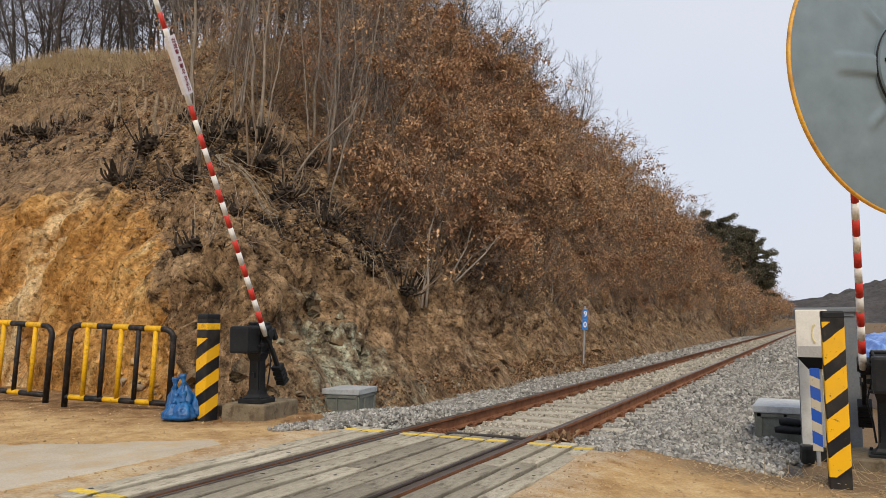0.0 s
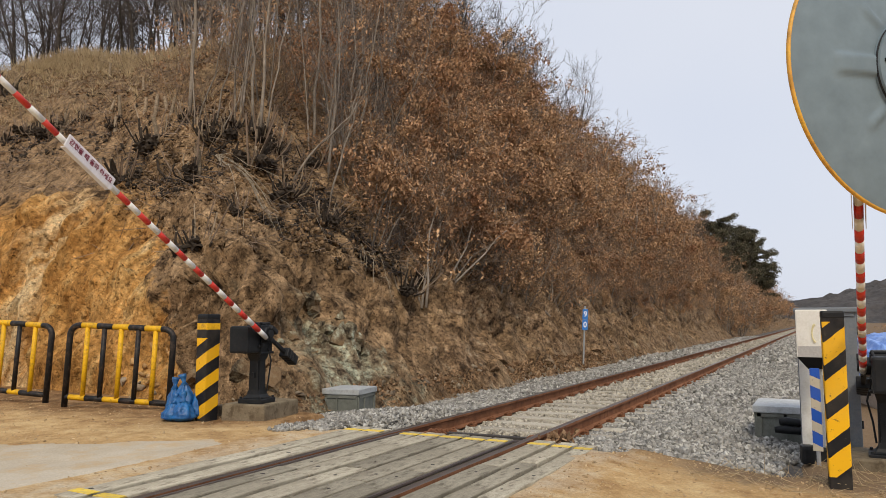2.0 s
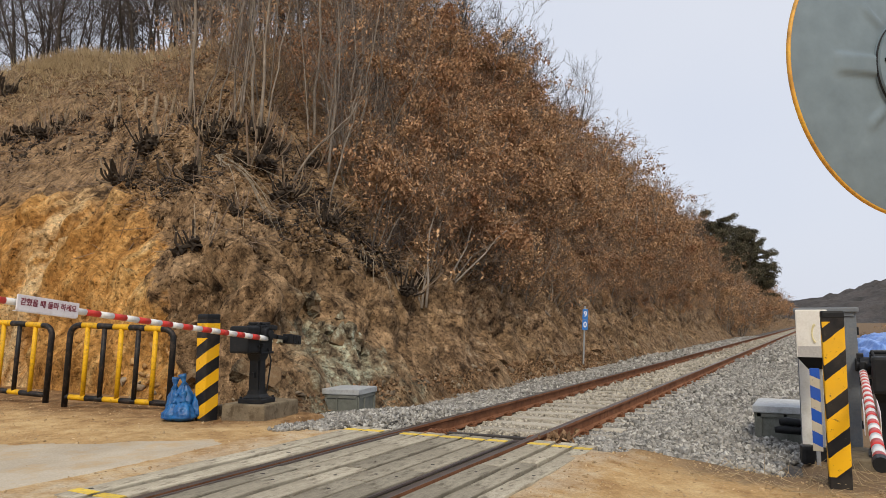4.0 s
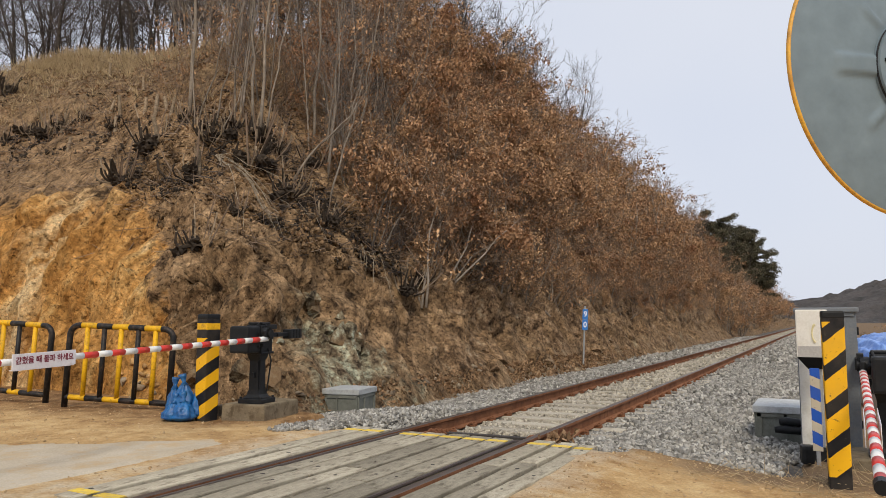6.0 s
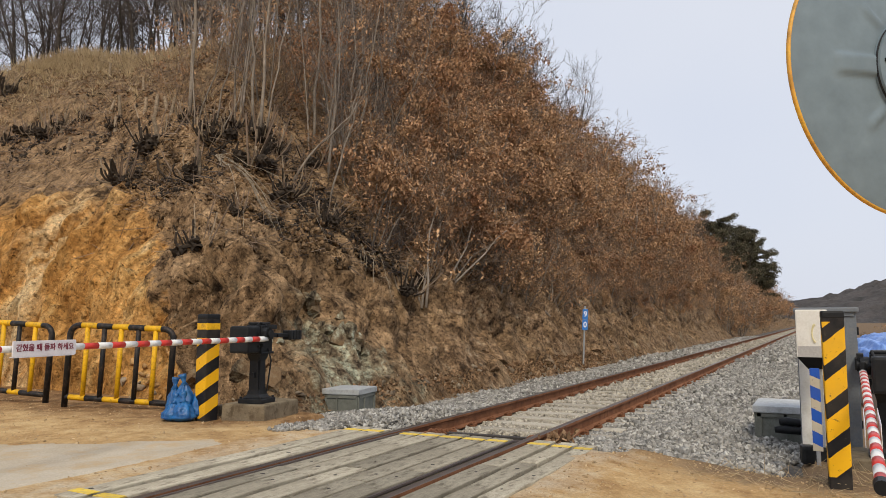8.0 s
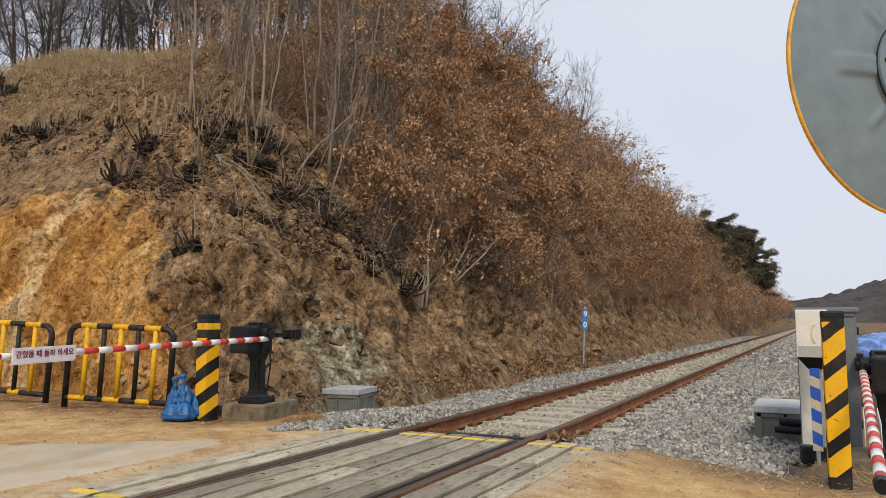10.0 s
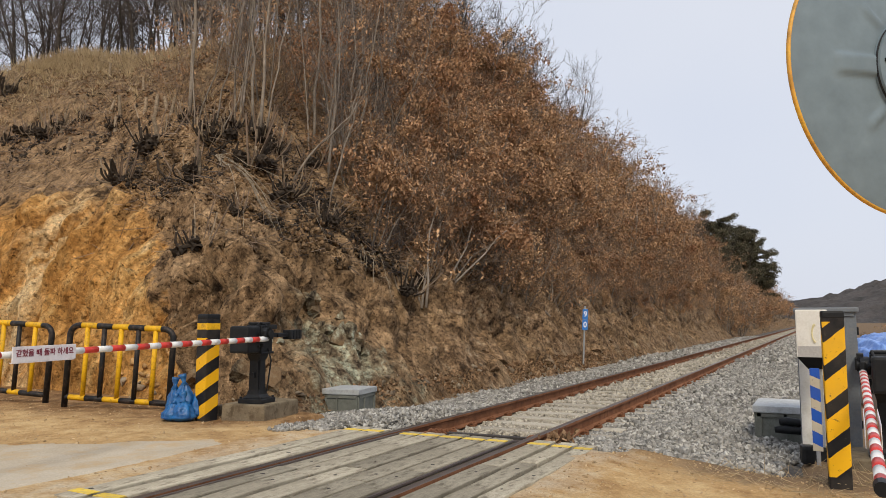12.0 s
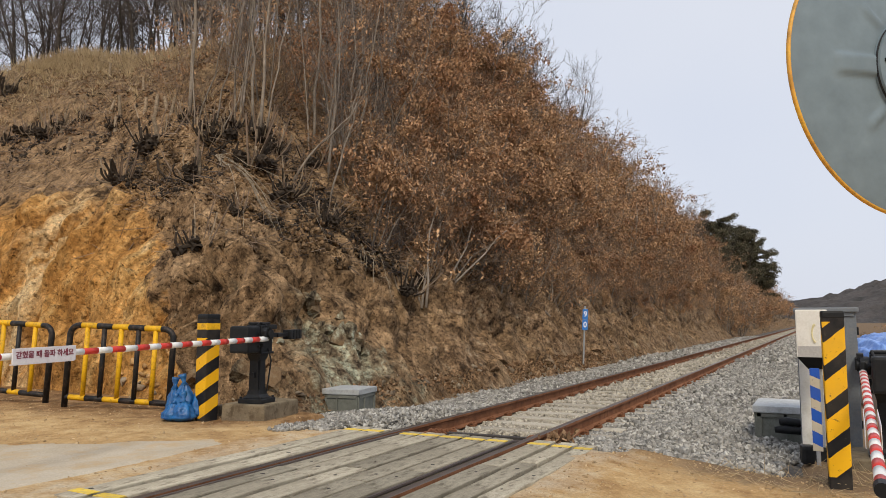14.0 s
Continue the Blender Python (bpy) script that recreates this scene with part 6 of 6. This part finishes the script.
def make_litter():
    r = np.random.default_rng(55)
    P = np.concatenate([on_hill(5200, -8.5, -4, 10, 22, r), on_hill(3500, -14, -6, 11.5, 20, r), on_hill(4200, -4.0, -3.2, 8.5, 32, r), on_hill(6500, -3.8, -3.35, 8.6, 26, r), on_hill(1600, -6.2, -3.6, 11, 30, r), on_hill(15000, -23, -8, 12.5, 18.5, r)])
    P = P[flat_enough(P)]
    P[:, 2] = np.maximum(P[:, 2], -0.36) + 0.025
    # a drift of leaves caught against the rail past the deck
    drift = np.stack([r.normal(0.93, 0.07, 160), r.normal(7.55, 0.16, 160), r.uniform(-0.09, -0.01, 160)], -1)
    P = np.concatenate([P, drift])
    V, F = leaf_quads(r, P, 0.085)
    tagged(raw("leaf_litter", V, F, M_litter), "dry brown fallen leaves scattered over the slope", "leaf litter", kind="stuff")
    # fallen twigs
    P = np.concatenate([on_hill(1300, -9, -3.7, 9, 18, r), on_hill(2400, -20, -6.5, 10, 17.5, r)])
    P = P[(P[:, 2] > 2.4)]
    d = r.normal(size=(len(P), 3)) * np.array([1, 1, 0.45])
    d[:, 2] += 0.1
    d = d / np.linalg.norm(d, axis=1, keepdims=True) * r.uniform(0.15, 0.75, (len(P), 1))
    V, F = prisms(P + np.array([0, 0, 0.02]), P + d, np.full(len(P), 0.009), np.full(len(P), 0.004), 3)
    tagged(raw("fallen_twigs", V, F, M_twig), "thin broken twigs lying over the slope", "twigs", kind="stuff")
    # dark burnt crumbs and chips round the stools and down the brown face
    P = [on_hill(3600, -9.0, -4.6, 10.4, 14.5, r), on_hill(900, -19, -9, 11.2, 15.5, r)]
    for x, y, s in STOOLS:
        n = int(70 * s)
        px, py = x + r.normal(0.1, 0.38, n), y + r.normal(-0.15, 0.38, n)
        P.append(np.stack([px, py, hill_height(px, py)], -1))
    P = np.concatenate(P)
    keep = (fbm(P[:, 0] * 0.9, P[:, 1] * 0.9, 66) > 0.44) & (P[:, 2] > 2.2)
    P = P[keep]
    scatter("burnt_crumbs", stone_shapes(False), P, 0.012 + 0.045 * r.uniform(0, 1, len(P)) ** 2.5, M_char, "dark burnt crumbs and wood chips on the slope", "rubble")
    d = r.normal(size=(len(P), 3)) * np.array([1, 1, 0.5])
    d = d / np.linalg.norm(d, axis=1, keepdims=True) * r.uniform(0.08, 0.4, (len(P), 1))
    V, F = prisms(P + np.array([0, 0, 0.02]), P + d, np.full(len(P), 0.008), np.full(len(P), 0.004), 3)
    tagged(raw("burnt_twigs", V, F, M_twig_dark), "dark broken twigs strewn over the slope", "twigs", kind="stuff")
    P = on_hill(6000, -10, -4.2, 9.6, 14.5, r)
    P = P[P[:, 2] > 2.2]
    scatter("soil_clods", stone_shapes(False), P, 0.012 + 0.05 * r.uniform(0, 1, len(P)) ** 3, M_soil, "small clods of the bare earth", "rubble")
    # clods and broken rock on the cut faces
    P = on_hill(90, -11, -5.6, 8.2, 8.6, r)
    m = surface("ochre_clod", (0.36, 0.19, 0.065), (0.56, 0.35, 0.15), 1.5, 0.95, 0.3, 0.01, 40, spread=0.3, world_space=True, island=True)
    scatter("earth_clods", stone_shapes(False), P, r.uniform(0.015, 0.07, len(P)) * r.uniform(0.4, 1, len(P)), m, "loose ochre clods on the cut bank", "rubble")
    P = np.concatenate([on_hill(60, -10.5, -4.2, 8.0, 8.4, r), on_hill(120, -3.7, -3.3, 8.4, 20, r)])
    P = P[(P[:, 2] > -0.35) & (P[:, 2] < 0.25)]
    m = surface("brown_rock", (0.16, 0.11, 0.07), (0.32, 0.26, 0.18), 1.5, 0.95, 0.4, 0.01, 40, spread=0.35, world_space=True, island=True)
    scatter("rock_rubble", stone_shapes(True), P, r.uniform(0.02, 0.09, len(P)) * r.uniform(0.4, 1, len(P)), m, "broken brown rock at the foot of the slope", "rubble")


make_litter()


def rock_material():
    """Jointed grey-green granite with pale lichen and rusty seams."""
    m, n, l, b = mat_base("lichened_granite")
    pos = n.new("ShaderNodeNewGeometry").outputs["Position"]
    a, f, k = tex_noise(n, l, pos, 5.0, 9, 0.7), tex_noise(n, l, pos, 40, 6, 0.7), tex_noise(n, l, pos, 1.6, 5)
    r = ramp(n, [(0.38, (0.035, 0.028, 0.02)), (0.47, (0.13, 0.102, 0.066)), (0.55, (0.225, 0.205, 0.14)), (0.62, (0.40, 0.43, 0.33))])
    l.new(a.outputs["Fac"], r.inputs["Fac"])
    rust = ramp(n, [(0.44, (0, 0, 0)), (0.60, (0.85, 0.85, 0.85))])
    l.new(k.outputs["Fac"], rust.inputs["Fac"])
    col = mixc(n, l, rust.outputs["Color"], r.outputs["Color"], (0.19, 0.117, 0.06))
    col = mixc(n, l, 0.5, col, f.outputs["Fac"], "OVERLAY")
    l.new(col, b.inputs["Base Color"])
    b.inputs["Roughness"].default_value, b.inputs["Specular IOR Level"].default_value = 0.92, 0.12
    bump_to(n, l, b, math_node(n, l, "MULTIPLY_ADD", f.outputs["Fac"], 0.4, a.outputs["Fac"]), 0.9, 0.03)
    return m


M_granite = rock_material()


def chipped_block(seed):
    """A block of rock split along flat joints."""
    r = np.random.default_rng(seed)
    bm = B()
    bmesh.ops.create_cube(bm, size=2.0)
    for k in range(9):
        n = Vector(r.normal(size=3)).normalized()
        cut = bmesh.ops.bisect_plane(bm, geom=bm.verts[:] + bm.edges[:] + bm.faces[:], plane_co=n * r.uniform(0.62, 0.95), plane_no=n, clear_outer=True)
        bmesh.ops.contextual_create(bm, geom=[e for e in cut["geom_cut"] if isinstance(e, bmesh.types.BMEdge)])
    bmesh.ops.triangulate(bm, faces=bm.faces[:])
    bmesh.ops.subdivide_edges(bm, edges=bm.edges[:], cuts=2, use_grid_fill=True)
    for v in bm.verts:
        v.co += v.co.normalized() * 0.10 * noise.noise(v.co * 2.4 + Vector((seed, 0, 0)))
    return bm


def make_outcrop():
    """Angular joints of bare rock that stand out of the railway cutting, in two bare patches and in single ribs further on."""
    r = np.random.default_rng(303)
    places = []
    for cy, cz, sy, sz, n in ((9.3, 1.15, 0.25, 0.28, 9), (8.7, 0.4, 0.22, 0.2, 7), (10.35, 1.55, 0.2, 0.18, 8), (10.7, 1.15, 0.25, 0.22, 12), (11.05, 0.65, 0.28, 0.2, 9)):
        places += [(r.normal(cy, sy), abs(r.normal(cz, sz)), r.uniform(0.08, 0.19), 0) for _ in range(n)]
    places += [(c + r.normal(0, 0.7), abs(r.normal(0.3, 0.45)), r.uniform(0.12, 0.34), 6) for c in (13.2, 15.5, 16.6, 19.5, 20.6, 25.0, 28.0, 33.0) for _ in range(6)]
    bpy.context.view_layer.update()
    beds = [hill.ray_cast(Vector((0.5, y, z)), Vector((-1, 0, 0))) for y, z, s, k in places]
    kinds = []
    for material, label in ((M_granite, "angular grey-green lichened rock standing out of the cutting"), (M_soil, "angular brown rock rib bedded in the earth of the cutting")):
        for k in range(6):
            ob = part("rock", chipped_block(70 + k), material)
            kinds.append([tagged(ob, label, "rock", "outcrop rocks"), False])
    for i, ((y, z, s, k), bed) in enumerate(zip(places, beds)):
        if not bed[0]:
            continue
        src = kinds[i % 6 + k]
        m = Matrix.Translation(bed[1] - Vector((0.55 * s, 0, 0))) @ Euler((radians(-35 + r.normal(0, 12)), radians(r.normal(-25, 10)), radians(r.normal(0, 20)))).to_matrix().to_4x4() @ Matrix.Diagonal((s * 0.8, s * r.uniform(0.6, 0.9), s * r.uniform(1.0, 1.5), 1))
        if src[1]:
            ob = copy_thing(src[0], m)
        else:
            ob, src[1] = src[0], True
        ob.matrix_basis = m


make_outcrop()


def make_grass():
    r = np.random.default_rng(77)
    P = np.concatenate([on_hill(500, -27, -10, 15.6, 18.8, r), on_hill(500, -24, -13.5, 16.6, 18.4, r), on_hill(60, -24, -9, 13, 15.5, r)])
    n = 11
    base = np.repeat(P, n, 0) + r.normal(0, 0.07, (len(P) * n, 3)) * np.array([1, 1, 0.2])
    d = r.normal(0, 0.55, (len(base), 3)) + np.array([0, 0, 0.8])
    d = d / np.linalg.norm(d, axis=1, keepdims=True) * r.uniform(0.1, 0.5, (len(base), 1))
    V, F = prisms(base - np.array([0, 0, 0.05]), base + d, np.full(len(base), 0.010), np.full(len(base), 0.003), 3)
    tagged(raw("dry_grass", V, F, M_straw), "tufts of bleached dry grass on the hilltop", "grass", kind="stuff")
    # straw and dead stems by the near bollard
    x, y = r.uniform(2.4, 4.2, 420), r.uniform(6.5, 8.0, 420)
    P = np.stack([x, y, ground_height(x, y)], -1)
    d = r.normal(0, 1, (420, 3)) * np.array([1, 1, 0.22])
    d = d / np.linalg.norm(d, axis=1, keepdims=True) * r.uniform(0.05, 0.22, (420, 1))
    V, F = prisms(P, P + d + np.array([0, 0, 0.03]), np.full(420, 0.003), np.full(420, 0.0015), 3)
    tagged(raw("dry_grass", V, F, M_straw), "dry straw stalks lying in the dirt by the bollard", "grass", kind="stuff")


make_grass()


M_vine = surface("bleached_dead_stem", (0.22, 0.185, 0.135), (0.37, 0.315, 0.24), 5, 0.9, 0, spread=0.2, spec=0.1)


def make_straw_falls():
    """Pale dead stems of a pulled-out shrub that fan down the face from one root."""
    for k, (x, y, ends) in enumerate(((-7.78, 11.2, ((-5.06, 11.5), (-5.23, 10.54), (-5.36, 10.46), (-5.9, 10.35), (-5.6, 10.9), (-6.1, 10.6), (-5.45, 11.1))), (-6.4, 9.5, ((-5.9, 8.95), (-5.75, 9.05), (-6.1, 9.0))), (-5.2, 12.9, ((-4.5, 12.3), (-4.35, 12.7), (-4.7, 12.1))))):
        r = np.random.default_rng(500 + k)
        th = empty("dead_vine", pose(x, y, hz(x, y)), "pale dead stems fanning down the slope", "vine", "dead vines on the slope")
        for ex, ey in ends + ends[:3]:
            ex, ey = ex + r.normal(0, 0.12), ey + r.normal(0, 0.12)
            pts, sag = [], r.uniform(0.05, 0.25)
            for i in range(9):
                t = i / 8
                qx, qy = x + (ex - x) * t + r.normal(0, 0.02), y + (ey - y) * t + r.normal(0, 0.02) + sag * math.sin(math.pi * t) * 0.5
                pts.append((qx - x, qy - y, hz(qx, qy) - hz(x, y) + 0.04 + 0.6 * sag * math.sin(math.pi * t)))
            bm = B()
            tube(bm, pts, [0.0085 - 0.0006 * i for i in range(9)], 4)
            part("stem", bm, M_vine, th)


make_straw_falls()


def make_far_scrub():
    """Brown scrub beyond the goods heap on the flat side of the track."""
    r = np.random.default_rng(91)
    for x, y in spots(r, 6, 34, 38, 90, 60, 1.8):
        k = int(r.integers(0, 4))
        ob = copy_thing(shrubs[k], pose(0, 0, 0))
        s = r.uniform(0.6, 1.0)
        ob.matrix_basis = pose(x, y, gz(x, y) - 0.02, 0, 0, r.uniform(0, 360)) @ Matrix.Diagonal((s * 1.5, s * 1.5, s, 1))
        tagged(ob, "brown leafless scrub bush on the flat land")


make_far_scrub()


def make_pebbles():
    """Grit and small clods trodden into the dirt."""
    r = np.random.default_rng(123)
    x = np.concatenate([r.uniform(-9, -1.5, 5500), r.uniform(1.5, 4.4, 3200)])
    y = np.concatenate([r.uniform(3.2, 8.2, 5500), r.uniform(3.8, 7.4, 3200)])
    P = np.stack([x, y, ground_height(x, y)], -1)
    m = surface("dirt_pebble", (0.32, 0.205, 0.095), (0.50, 0.365, 0.21), 3, 0.95, 0, spread=0.35, world_space=True, island=True)
    scatter("pebbles", stone_shapes(False), P, 0.003 + 0.011 * r.uniform(0, 1, len(P)) ** 6, m, "small clods and grit trodden into the dirt", "pebbles")


make_pebbles()


def motions():
    # far arm: falls, slows, then sways on its stop
    far = [(0.0, 57.2), (0.5, 49.7), (1.0, 42.5), (1.5, 35.1), (2.0, 28.1), (2.5, 21.7), (3.0, 15.5), (3.2, 13.1), (3.7, 8.1), (4.2, 4.5), (4.7, 2.3), (5.1, 1.35), (5.3, 1.2), (5.5, 1.0), (5.7, 0.1),
           (5.9, -1.05), (6.05, -1.55), (6.3, -0.7), (6.5, 0.25), (6.7, 0.45), (7.0, -0.2), (7.25, -0.85), (7.5, -1.05), (7.75, -0.45), (8.0, 0.1), (8.2, 0.05), (8.5, -0.6), (8.8, -1.05), (9.15, -0.6), (9.5, -0.2),
           (9.9, -0.6), (10.4, -1.0), (11.0, -0.55), (11.5, -0.98), (12.0, -0.57), (12.5, -0.88), (13.0, -0.65), (13.5, -0.78), (14.0, -0.78)]
    walk(arm_far, [(t, pose(*hub_far, -a)) for t, a in far])
    # near arm: a little ahead of the other
    near = [(0.0, 51.0), (0.5, 43.0), (1.0, 35.2), (1.5, 28.0), (2.0, 20.8), (2.6, 12.3), (3.0, 6.6), (3.2, 4.5), (3.5, 2.2), (3.8, 0.5), (4.2, -0.8), (4.7, -1.5), (5.3, -1.75), (5.8, -1.35), (6.4, -1.1), (7.0, -1.35), (8.0, -1.2), (9.0, -1.3), (10.0, -1.15), (11.0, -1.15), (12.5, -1.3), (14.0, -1.3)]
    walk(arm_near, [(t, pose(*hub_near, -a)) for t, a in near])


motions()
